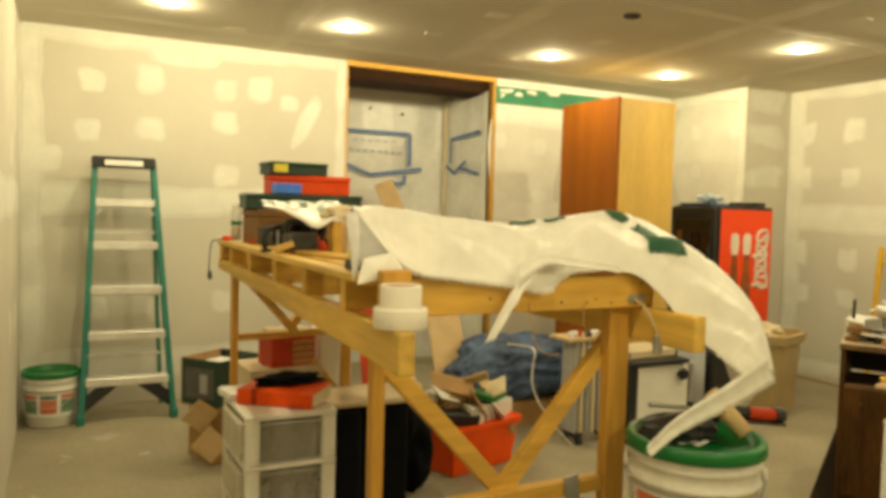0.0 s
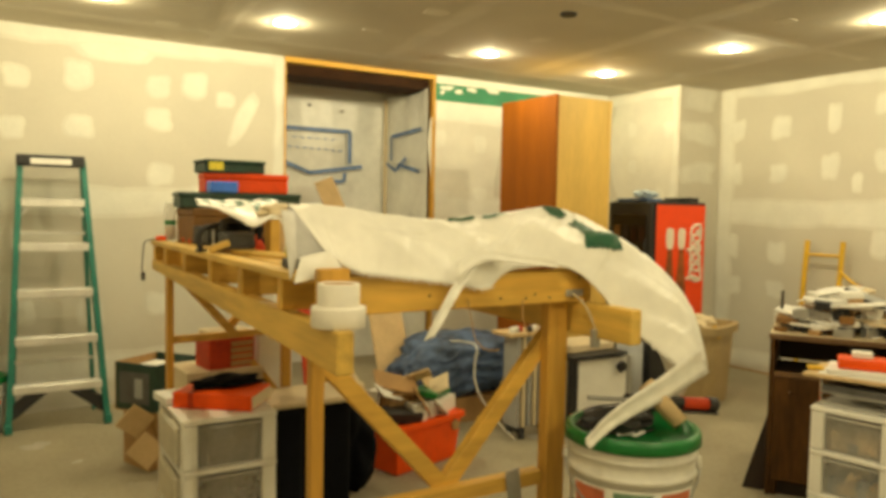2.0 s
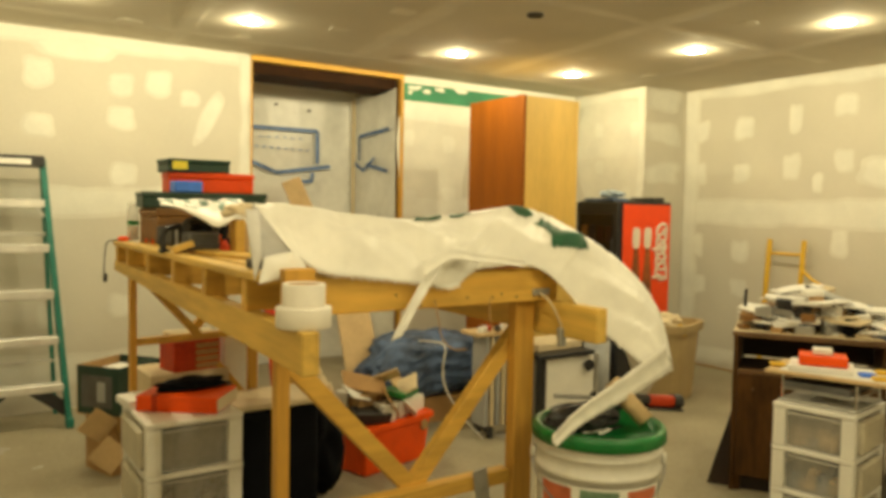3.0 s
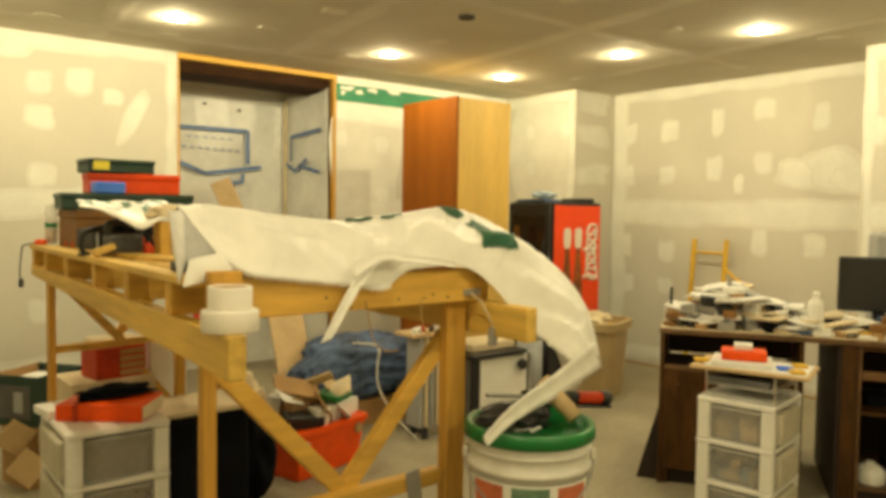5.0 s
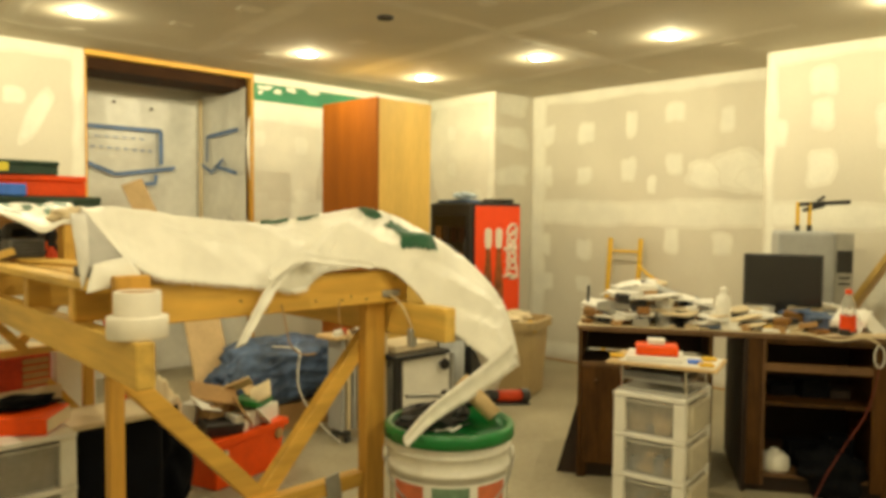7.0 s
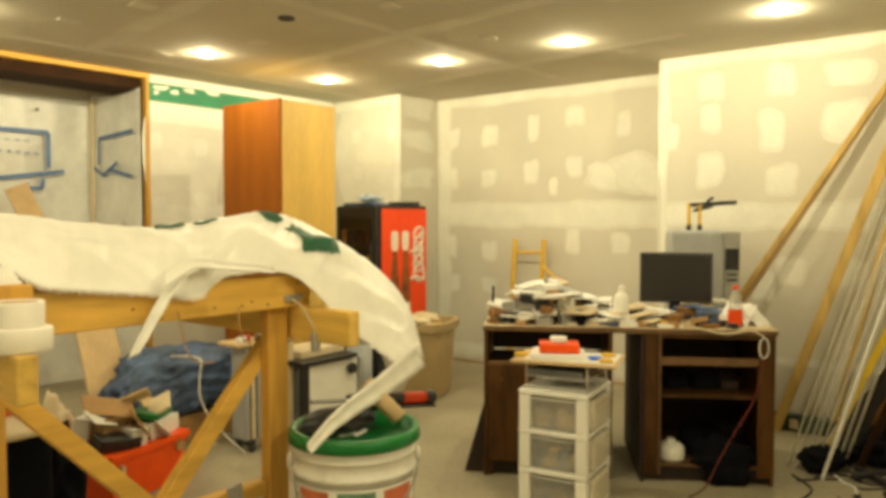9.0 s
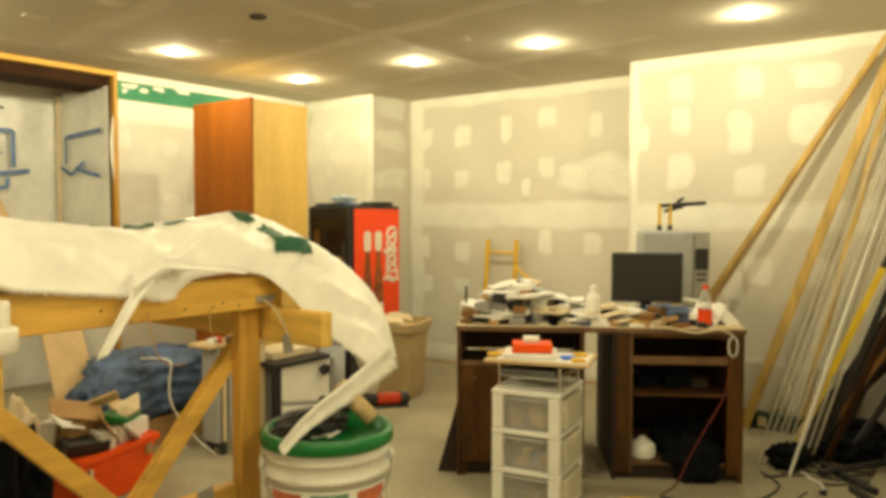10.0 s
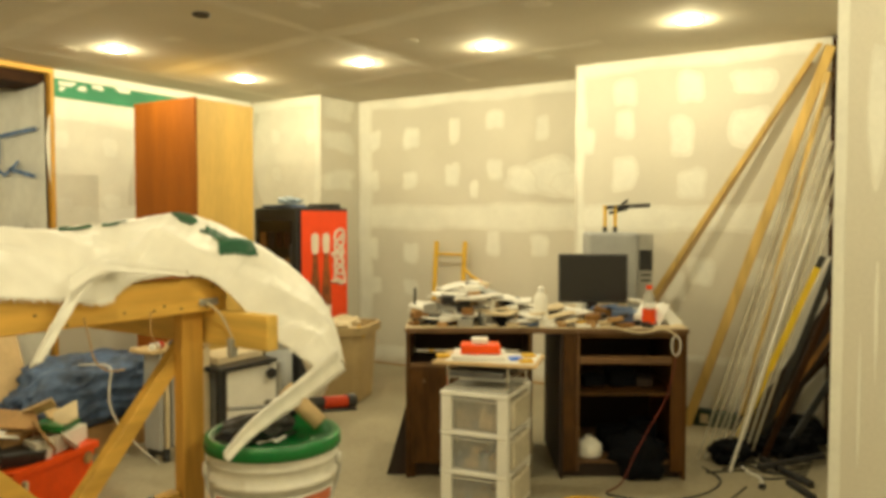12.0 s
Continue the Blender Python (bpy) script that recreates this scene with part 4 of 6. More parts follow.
for nm, x0, x1, y0, y1, h, mt, lb in (("folded_tarp", 4.30, 4.46, 4.08, 4.4, 0.022, M_bluetarp, "crumpled pale blue plastic on the cooler"),
                                      ("flat_box", 4.48, 4.66, 4.10, 4.42, 0.014, M_black, "flat dark box on the cooler"),
                                      ("small_carton", 4.72, 4.84, 4.05, 4.3, 0.035, M_black, "small dark carton on the cooler")):
    t_ = thing(nm, ((x0 + x1) / 2, (y0 + y1) / 2, 1.43), lb, "box")
    part("body", boxed(x0, x1, y0, y1, 1.4305, 1.4305 + h, 0.008, 2), mt, t_)
wp = thing("crumpled_plastic", (4.38, 4.18, 1.486), "crumpled clear plastic bag on the cooler", "plastic bag")
b = bmesh.new()
bmesh.ops.create_icosphere(b, subdivisions=3, radius=1)
for v in b.verts:
    v.co = Vector((v.co.x * 0.09, v.co.y * 0.09, v.co.z * 0.03)) * (1 + 0.5 * noise.noise(v.co * 2.6)) + Vector((4.37, 4.16, 1.482))
part("bag", b, M_palebl, wp)

# ---- tan waste bin ----
bn = thing("waste_bin", (4.44, 3.66, 0), "large tan plastic waste bin with a rim", "bin")
BM = pose(4.44, 3.66, 0, 0, 0, 20)


def square_lathe(prof, m, n=40, p=5.0):
    b = bmesh.new()
    rings = []
    for rx, ry, z in prof:
        ring = []
        for i in range(n):
            a = 2 * math.pi * i / n
            c, s = math.cos(a), math.sin(a)
            k = (abs(c) ** p + abs(s) ** p) ** (-1 / p)
            ring.append(b.verts.new(m @ Vector((rx * c * k, ry * s * k, z))))
        rings.append(ring)
    for q, r in zip(rings, rings[1:]):
        for i in range(n):
            b.faces.new((q[i], q[(i + 1) % n], r[(i + 1) % n], r[i]))
    b.faces.new(rings[0])
    b.faces.new(rings[-1])
    return b


part("shell", square_lathe([(0.19, 0.15, 0), (0.20, 0.16, 0.01), (0.235, 0.19, 0.50), (0.238, 0.192, 0.02 + 0.5), (0.225, 0.18, 0.52), (0.19, 0.15, 0.03)], BM), M_bin, bn, smooth=False)
part("rim", square_lathe([(0.238, 0.193, 0.50), (0.262, 0.217, 0.502), (0.265, 0.22, 0.56), (0.255, 0.21, 0.565), (0.232, 0.187, 0.563), (0.230, 0.185, 0.51)], BM), M_bin, bn)
wl = thing("discarded_wrap", (4.35, 3.62, 0.55), "pale wrap and yellow tape sticking out of the bin", "rubbish")
b = bmesh.new()
bmesh.ops.create_icosphere(b, subdivisions=3, radius=1)
for v in b.verts:
    v.co = Vector((v.co.x * 0.17, v.co.y * 0.12, v.co.z * 0.07)) * (1 + 0.5 * noise.noise(v.co * 2.1)) + Vector((4.33, 3.62, 0.56))
part("wrap", b, M_manila, wl)
part("yellow_tape", beam((4.31, 3.44, 0.575), (4.34, 3.41, 0.49), 0.035, 0.004, 0.001, up=(0, -1, 0)), M_yellow, wl)


# ---- drawer towers ----
def drawer_tower(x, y, turn, w, d, n, label, drawer_h=0.175, load=(M_manila, M_card, M_bluep)):
    t_ = thing("drawer_tower", (x, y, 0), label, "drawer unit", "plastic drawer towers", rz=turn)
    z = 0.03
    for sx in (0.02, w - 0.055):
        for sy in (0.02, d - 0.05):
            part("foot", lathe([(0.016, 0), (0.018, 0.03)], 12, Matrix.Translation((sx + 0.018, sy + 0.015, 0))), M_white, t_, local=True)
    part("base_frame", boxed(0, w, 0, d, z, z + 0.02, 0.006, 2), M_white, t_, local=True)
    z += 0.021
    for i in range(n):
        for sx in (0, w - 0.052):
            part("post", boxed(sx, sx + 0.052, 0, 0.04, z, z + drawer_h - 0.022, 0.006, 2), M_white, t_, local=True)
            part("post", boxed(sx, sx + 0.052, d - 0.04, d, z, z + drawer_h - 0.022, 0.006, 2), M_white, t_, local=True)
        dr = part("drawer", square_lathe([(w / 2 - 0.052, d / 2 - 0.012, 0.004), (w / 2 - 0.046, d / 2 - 0.008, drawer_h - 0.05), (w / 2 - 0.044, d / 2 - 0.006, drawer_h - 0.028)], Matrix.Translation((w / 2, d / 2 - 0.004, z)), 32, 14), M_frost, t_, "translucent frosted drawer", local=True)
        full = 0.72 if load[0] is load[1] else 0.34
        part("contents", boxed(0.062, w - 0.062, 0.03, d - 0.04, z + 0.012, z + drawer_h * full, 0.01), load[i % len(load)], dr, local=True)
        for k in range(5):
            cx = 0.085 + (w - 0.17) * k / 4
            part("contents", boxed(cx - 0.022, cx + 0.022, 0.024, 0.09 + 0.03 * (k % 3), z + 0.012, z + drawer_h * (0.28 + 0.09 * ((k * 3 + i) % 4)), 0.006), load[(k + i) % len(load)], dr, local=True)
        part("pull_lip", boxed(0.056, w - 0.056, -0.006, 0.006, z + drawer_h - 0.040, z + drawer_h - 0.03, 0.003, 2), M_frost, dr, local=True)
        for sx in (-0.016, w - 0.018):
            part("side_bulge", boxed(sx, sx + 0.034, 0.05, d - 0.05, z + 0.012, z + drawer_h - 0.034, 0.016, 3), M_side, t_, "translucent drawer side", local=True)
        z += drawer_h - 0.021
        part("shelf_frame", boxed(-0.002, w + 0.002, -0.002, d, z, z + 0.02, 0.006, 2), M_white, t_, local=True)
        z += 0.021
    return t_, z


M_side = mat("milky_drawer_side", (0.60, 0.55, 0.43), 0.4, scale=5, var=0.12, fine=40, bump=0.04)
M_grayload = mat("grey_contents", (0.11, 0.082, 0.05), 0.7, scale=14, var=0.5, fine=60, bump=0.2, stretch=(0.3, 1, 3))
M_blueload = mat("blue_contents", (0.10, 0.16, 0.25), 0.7, scale=14, var=0.5, fine=60, bump=0.2)
M_mixload = mat("mixed_contents", (0.50, 0.36, 0.20), 0.7, scale=16, var=0.5, fine=60, bump=0.2)
tw1, zt1 = drawer_tower(0.60, 2.66, 0, 0.335, 0.40, 3, "white three-drawer plastic tower with grey papers under the bench", 0.182, (M_grayload, M_grayload, M_grayload))
tw2, zt2 = drawer_tower(2.885, 1.81, -80, 0.315, 0.36, 3, "white three-drawer plastic tower with clear drawers before the desk", 0.176, (M_mixload, M_blueload, M_mixload))

# ---- desk ----
DX, DY, DA, DL, DD, DH = 3.217, 2.245, -58.3, 1.455, 0.72, 0.785
desk = thing("desk", (DX, DY, 0), "dark brown double pedestal desk with open compartments", "desk", rz=DA)
DM = pose(DX, DY, 0, 0, 0, DA)


def dpart(name, x0, x1, y0, y1, z0, z1, mt, b=0.003, owner=None, label=""):
    return part(name, boxed(x0, x1, y0, y1, z0, z1, b), mt, owner or desk, label, local=True)


dpart("desktop", 0.0, DL, 0, DD, DH - 0.026, DH, M_manila, 0.004, None, "pale worn desktop")
dpart("desktop_edge", 0, DL, -0.006, -0.0005, DH - 0.027, DH - 0.001, M_edge, 0.002)
# pedestal with an open drawer slot, shade darkened into slot and plinth
dpart("side_panel", 0.005, 0.025, 0.01, DD - 0.01, 0, DH - 0.027, M_brown)
dpart("side_panel", 0.64, 0.658, 0.01, DD - 0.01, 0.05, DH - 0.027, M_brown)
dpart("front_panel", 0.026, 0.639, 0.012, 0.03, 0.075, 0.575, M_brown)
dpart("slot_rail", 0.026, 0.639, 0.01, 0.05, 0.576, 0.598, M_edge)
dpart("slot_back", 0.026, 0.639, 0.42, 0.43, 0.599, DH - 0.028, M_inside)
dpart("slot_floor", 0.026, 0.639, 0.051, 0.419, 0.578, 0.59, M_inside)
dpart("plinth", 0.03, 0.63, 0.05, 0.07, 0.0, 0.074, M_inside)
dpart("pull_knob", 0.09, 0.105, 0.0, 0.011, 0.50, 0.515, M_edge, 0.004)
# knee space edge and open pedestal, inner panels coloured dark for shade
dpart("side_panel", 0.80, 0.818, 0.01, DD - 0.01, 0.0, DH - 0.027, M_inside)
dpart("frame_stile", 0.819, 0.885, 0.008, 0.028, 0.04, DH - 0.027, M_brown)
dpart("frame_stile", 0.886, 0.90, 0.008, 0.028, 0.04, DH - 0.027, M_edge)
dpart("side_panel", DL - 0.025, DL - 0.005, 0.01, DD - 0.01, 0, DH - 0.027, M_brown)
dpart("frame_stile", 1.37, DL - 0.026, 0.008, 0.028, 0.04, DH - 0.027, M_brown)
dpart("top_rail", 0.901, 1.369, 0.008, 0.04, 0.735, DH - 0.027, M_brown)
dpart("cross_rail", 0.901, 1.369, 0.008, 0.04, 0.60, 0.638, M_edge)
dpart("shelf", 0.819, DL - 0.026, 0.06, DD - 0.05, 0.425, 0.442, M_brown)
for k_ in range(2):
    dpart("leg_block", 0.02 + 0.60 * k_, 0.055 + 0.60 * k_, 0.02, 0.06, 0.0, 0.074, M_brown)
dpart("shelf_edge", 0.901, 1.369, 0.05, 0.0595, 0.425, 0.442, M_brown)
dpart("base_panel", 0.819, DL - 0.026, 0.03, DD - 0.05, 0.075, 0.092, M_edge)
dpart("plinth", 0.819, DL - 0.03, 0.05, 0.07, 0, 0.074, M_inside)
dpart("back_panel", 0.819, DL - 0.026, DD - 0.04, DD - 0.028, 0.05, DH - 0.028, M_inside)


def dw(x, y, z):
    return DM @ Vector((x, y, z))


def dthing(name, x, y, z, label, cat, rz=0.0, group=""):
    p = dw(x, y, z)
    return thing(name, p, label, cat, group, rz=DA + rz)


# dark board leaning on the desk side
lb = thing("dark_cloth_wedge", dw(-0.06, 0.1, 0), "dark cloth panel slanting from the desk end", "cloth")
b = bmesh.new()
tri = [(-0.10, 0.0), (0.0, 0.0), (0.0, 0.36)]
lo_ = [b.verts.new(dw(x, 0.06, z)) for x, z in tri]
hi_ = [b.verts.new(dw(x, 0.40, z)) for x, z in tri]
b.faces.new(lo_)
b.faces.new(hi_)
for i in range(3):
    b.faces.new((lo_[i], lo_[(i + 1) % 3], hi_[(i + 1) % 3], hi_[i]))
part("panel", b, M_inside, lb)

# monitor
mon = dthing("monitor", 1.04, 0.45, DH, "black flat computer monitor switched off", "monitor")
part("base", lathe([(0, 0), (0.10, 0), (0.105, 0.006), (0.09, 0.014), (0.0, 0.02)], 28), M_black, mon, local=True)
part("neck", boxed(-0.03, 0.03, 0.0, 0.035, 0.015, 0.20, 0.006), M_black, mon, local=True)
bez = part("casing", boxed(-0.195, 0.195, -0.03, 0.002, 0.085, 0.362, 0.008, 2), M_black, mon, local=True)
part("screen", boxed(-0.182, 0.182, -0.033, -0.0305, 0.10, 0.350, 0.001), M_screen, bez, "dark unlit screen", local=True)

# grey steel cabinet standing behind the desk
stc = thing("grey_machine_housing", dw(1.30, 0.92, 0), "grey machine housing with rounded top behind the monitor", "machine", rz=DA)
part("housing", boxed(-0.20, 0.115, 0, 0.26, 0, 1.262, 0.03, 3), M_greyp, stc, local=True)
part("dark_panel", boxed(0.117, 0.215, 0.03, 0.24, 0, 1.255, 0.01, 2), M_steel, stc, local=True)
part("vent_grille", boxed(0.125, 0.205, 0.018, 0.029, 1.02, 1.15, 0.003), M_black, stc, local=True)
for zz in (0.95, 0.985):
    part("slot", boxed(0.135, 0.195, 0.018, 0.029, zz, zz + 0.012, 0.002), M_black, stc, local=True)
cl = thing("bar_clamp_rack", dw(1.30, 1.0, 1.262), "yellow clamp posts holding a black bar", "clamp", rz=DA)
for x in (-0.085, -0.02):
    part("post", tube([(x, 0, 0.0), (x, 0, 0.17)], 0.011, 10), M_yellow, cl, local=True)
    part("foot", lathe([(0.014, 0), (0.015, 0.03), (0.008, 0.036)], 12, Matrix.Translation((x, 0, 0))), M_black, cl, local=True)
part("bar", beam((-0.085, 0, 0.155), (0.20, 0, 0.172), 0.02, 0.026, 0.004), M_black, cl, local=True)
part("trigger", beam((-0.06, 0, 0.12), (0.06, 0, 0.15), 0.018, 0.02, 0.004), M_black, cl, local=True)
part("grip", beam((0.02, 0, 0.175), (0.06, 0, 0.205), 0.018, 0.018, 0.004), M_black, cl, local=True)

# yellow hand truck by the east wall
ht = thing("yellow_hand_truck", (5.5, 3.45, 0), "yellow tubular hand truck against the wall", "hand truck")
for y in (3.32, 3.61):
    part("upright", tube([(5.50, y, 0.0), (5.60, y, 1.15)], 0.020, 10), M_yellow, ht)
for z in (0.25, 0.6, 1.04):
    part("crossbar", tube([(5.50 + 0.087 * z, 3.32, z), (5.50 + 0.087 * z, 3.61, z)], 0.012, 8), M_yellow, ht)
part("side_arm", tube([(5.57, 3.32, 0.93), (5.55, 3.22, 0.86), (5.52, 3.08, 0.80)], 0.012, 8), M_yellow, ht)
part("red_grip", tube([(5.535, 3.14, 0.825), (5.52, 3.06, 0.79)], 0.016, 8), M_redbox, ht)
part("toe_plate", boxed(5.30, 5.52, 3.30, 3.63, 0.0, 0.012, 0.002), M_yellow, ht)


# ---- helpers for loose things ----
def carton(name, x, y, z, w, d, h, turn, mt, label, cat="box", group="", lid=0.0, lid_mt=None, bev=0.004):
    t_ = thing(name, (x, y, z), label, cat, group, rz=turn)
    if lid > 0:
        part("body", boxed(-w / 2, w / 2, -d / 2, d / 2, 0, h - lid, bev, 1), mt, t_, local=True)
        part("lid", boxed(-w / 2 - 0.003, w / 2 + 0.003, -d / 2 - 0.003, d / 2 + 0.003, h - lid, h, bev, 1), lid_mt or mt, t_, local=True)
    else:
        part("body", boxed(-w / 2, w / 2, -d / 2, d / 2, 0, h, bev, 1), mt, t_, local=True)
    return t_


def open_carton(name, x, y, z, w, d, h, turn, mt, inner, label, flaps=True):
    t_ = thing(name, (x, y, z), label, "cardboard box", rz=turn)
    th = 0.005
    part("bottom", boxed(-w / 2, w / 2, -d / 2, d / 2, 0, th, 0), inner, t_, local=True)
    part("side", boxed(-w / 2, w / 2, -d / 2, -d / 2 + th, th, h, 0.001), mt, t_, local=True)
    part("side", boxed(-w / 2, w / 2, d / 2 - th, d / 2, th, h, 0.001), inner, t_, local=True)
    part("side", boxed(-w / 2, -w / 2 + th, -d / 2 + th, d / 2 - th, th, h, 0.001), mt, t_, local=True)
    part("side", boxed(w / 2 - th, w / 2, -d / 2 + th, d / 2 - th, th, h, 0.001), mt, t_, local=True)
    if flaps:
        part("flap", beam((0, -d / 2, h), (0, -d / 2 - 0.10, h - 0.07), w * 0.96, 0.004, 0.001), mt, t_, local=True)
        part("flap", beam((-w / 2, 0, h), (-w / 2 - 0.08, 0, h - 0.09), d * 0.9, 0.004, 0.001), mt, t_, local=True)
        part("flap", beam((w / 2, 0, h), (w / 2 + 0.07, 0, h + 0.06), d * 0.9, 0.004, 0.001), mt, t_, local=True)
    return t_


def lump(name, x, y, z, rx, ry, rz_, mt, label, cat, rough=0.35, freq=1.8, seed=0.0, flat=True, sub=4, partname="body"):
    """A soft uneven heap that sits on z."""
    t_ = thing(name, (x, y, z), label, cat)
    b = bmesh.new()
    bmesh.ops.create_icosphere(b, subdivisions=sub, radius=1)
    for v in b.verts:
        n = v.co.copy()
        k = 1 + rough * noise.noise(n * freq + Vector((seed, 0, 0))) + rough * 0.45 * abs(noise.noise(n * freq * 2.7 + Vector((0, seed, 0))))
        zz = n.z * k
        v.co = Vector((n.x * rx * k, n.y * ry * k, rz_ * (zz + 0.75) if zz > -0.75 else 0.0))
    part(partname, b, mt, t_, local=True, smooth=True)
    return t_


# ---- on the bench ----
BT = 1.194
carton("wooden_case", 0.845, 3.08, BT, 0.29, 0.22, 0.136, 4, M_casewood, "brown wooden case under the tool boxes", "case", lid=0.03)
carton("tool_case", 0.905, 3.08, BT + 0.137, 0.465, 0.24, 0.062, -6, M_dgreen, "long dark green plastic tool case", "tool case", lid=0.02)
carton("blue_carton", 0.825, 3.0, BT + 0.2, 0.105, 0.08, 0.042, 0, M_bluep, "small blue carton on the tool case")
carton("red_tool_box", 0.945, 3.12, BT + 0.2, 0.335, 0.14, 0.078, -4, M_redbox, "red metal tool box on the stack", "tool box", lid=0.022)
gc = carton("drill_case", 0.887, 3.12, BT + 0.279, 0.245, 0.15, 0.052, 3, M_dgreen, "dark green case with a yellow label", "tool case", lid=0.016)
part("yellow_label", boxed(-0.108, -0.050, -0.0795, -0.0755, 0.010, 0.042, 0.001), M_lime, gc, local=True)
pt = thing("power_tool", (0.715, 2.42, BT), "grey and black corded power tool on the bench", "power tool", rz=8)
part("body", boxed(-0.055, 0.052, -0.03, 0.03, 0.012, 0.068, 0.012, 2), M_toolgrey, pt, local=True)
for k_ in range(4):
    part("vent_rib", boxed(-0.045, 0.040, -0.0325, -0.030, 0.022 + 0.010 * k_, 0.027 + 0.010 * k_, 0.001), M_black, pt, local=True)
part("base_plate", boxed(-0.06, 0.055, -0.036, 0.036, 0.0, 0.0115, 0.002), M_casewood, pt, local=True)
part("handle", tube(curve_points([(-0.05, 0, 0.066), (-0.045, 0, 0.098), (0.0, 0, 0.104), (0.045, 0, 0.094), (0.05, 0, 0.06)]), 0.010, 10), M_black, pt, local=True, smooth=True)
part("switch", boxed(0.054, 0.064, -0.012, 0.012, 0.03, 0.058, 0.003), M_redbox, pt, "red switch", local=True)
cf = thing("c_clamp", (0.62, 2.45, BT), "black iron c-clamp standing on the bench", "clamp", rz=12)
part("arm", tube(curve_points([(-0.012, 0, 0.008), (-0.02, 0, 0.04), (-0.008, 0, 0.072), (0.03, 0, 0.082), (0.075, 0, 0.084)]), 0.009, 8), M_black, cf, local=True, smooth=True)
part("screw", tube([(0.03, 0, 0.012), (0.03, 0, 0.072)], 0.005, 8), M_steel, cf, local=True)
part("foot", boxed(-0.026, 0.004, -0.012, 0.012, 0.0, 0.012, 0.002), M_black, cf, local=True)
wd = thing("wood_wedge", (0.648, 2.38, BT), "tan wooden wedge lying on the bench", "wood block", rz=-10)
part("wedge", beam((-0.03, 0, 0.012), (0.03, 0, 0.034), 0.05, 0.02, 0.003), M_maple, wd, local=True)
lump("battery_charger", 0.80, 2.72, BT, 0.10, 0.08, 0.062, M_navy, "black power tool with charger on the bench", "power tool", seed=3.0)
lump("red_plastic_grip", 0.772, 2.36, BT, 0.014, 0.012, 0.024, M_redm, "red tool grip lying on the bench", "tool", seed=8.0)
carton("parts_tray", 0.76, 2.88, BT, 0.10, 0.14, 0.07, 10, M_black, "black parts tray on the bench", "tray")
carton("pine_block", 0.820, 2.38, BT, 0.034, 0.045, 0.108, 6, M_wood, "upright pine offcut on the bench", "wood block")
carton("pine_block", 0.862, 2.40, BT, 0.04, 0.05, 0.095, -8, M_cardl, "upright pale offcut on the bench", "wood block")
carton("pine_block", 0.905, 2.36, BT, 0.03, 0.05, 0.115, 10, M_wood, "upright pine offcut on the bench", "wood block")
lump("cream_packing_paper", 0.855, 2.40, BT + 0.116, 0.075, 0.05, 0.024, M_manila, "crumpled cream paper on the offcuts", "paper", 0.4, 2.0, 6.0)
carton("bench_board", 0.75, 2.28, BT - 0.001, 0.08, 0.50, 0.012, 14, M_woody, "loose thin pine strip on the bench", "board")
gl = thing("glass_jar", (0.675, 3.22, 1.198), "clear glass jar with a green band on the rail", "jar")
part("glass", lathe([(0.0, 0.003), (0.022, 0.0), (0.023, 0.012), (0.023, 0.12), (0.018, 0.135), (0.019, 0.15)], 20, cap=False), M_frost, gl, local=True, smooth=True)
part("content", lathe([(0, 0.006), (0.020, 0.006), (0.020, 0.055), (0, 0.055)], 18, cap=False), M_cardl, gl, local=True, smooth=True)
part("band", lathe([(0.0235, 0.062), (0.0235, 0.08)], 18, cap=False), M_lid, gl, local=True, smooth=True)
for x, y in ((0.632, 3.19), (0.715, 3.1), (0.72, 3.02)):
    k = thing("red_wire_nut_box", (x, y, 1.198 if x < 0.66 else BT), "small red plastic container at the bench edge", "container")
    part("body", lathe([(0, 0), (0.02, 0), (0.022, 0.010), (0.018, 0.018), (0, 0.019)], 14, cap=False), M_redbox, k, local=True, smooth=True)
tape = thing("tape_measure", (0.648, 1.74, 1.1975), "yellow and black tape measure beside the sheeting", "tape measure")
part("case", boxed(-0.014, 0.012, -0.03, 0.03, 0.0, 0.024, 0.006, 2), M_black, tape, local=True)
part("face", boxed(-0.008, 0.008, -0.022, 0.022, 0.0245, 0.052, 0.003), M_lime, tape, local=True)
cord = thing("hanging_cord", (0.60, 3.26, 0.95), "thin black cord hanging off the bench end", "cord")
part("cord", tube(curve_points([(0.62, 3.23, 1.2), (0.585, 3.26, 1.19), (0.578, 3.27, 1.14), (0.574, 3.27, 1.08), (0.578, 3.27, 1.065)]), 0.0025, 6), M_black, cord)
part("plug", boxed(0.570, 0.586, 3.262, 3.278, 1.03, 1.065, 0.004), M_black, cord)
wc = thing("wire_coil", (1.05, 1.53, 1.1), "thin brown and pale cables drooping from the bench", "cable")
part("brown_cable", tube(curve_points([(1.03, 1.545, 1.125), (1.032, 1.53, 1.08), (1.045, 1.53, 1.03), (1.08, 1.535, 1.0), (1.125, 1.54, 0.995)]), 0.0018, 6), M_card, wc)
part("brown_cable", tube(curve_points([(1.20, 1.545, 1.12), (1.19, 1.53, 1.07), (1.215, 1.53, 1.03), (1.25, 1.54, 1.05)]), 0.0016, 6), M_card, wc)
part("short_cable", tube(curve_points([(1.372, 1.55, 1.125), (1.383, 1.515, 1.10), (1.405, 1.50, 1.045), (1.408, 1.50, 1.03)]), 0.0028, 6), M_manila, wc)
part("strain_relief", boxed(1.398, 1.422, 1.49, 1.51, 0.985, 1.035, 0.004), M_steel, wc)

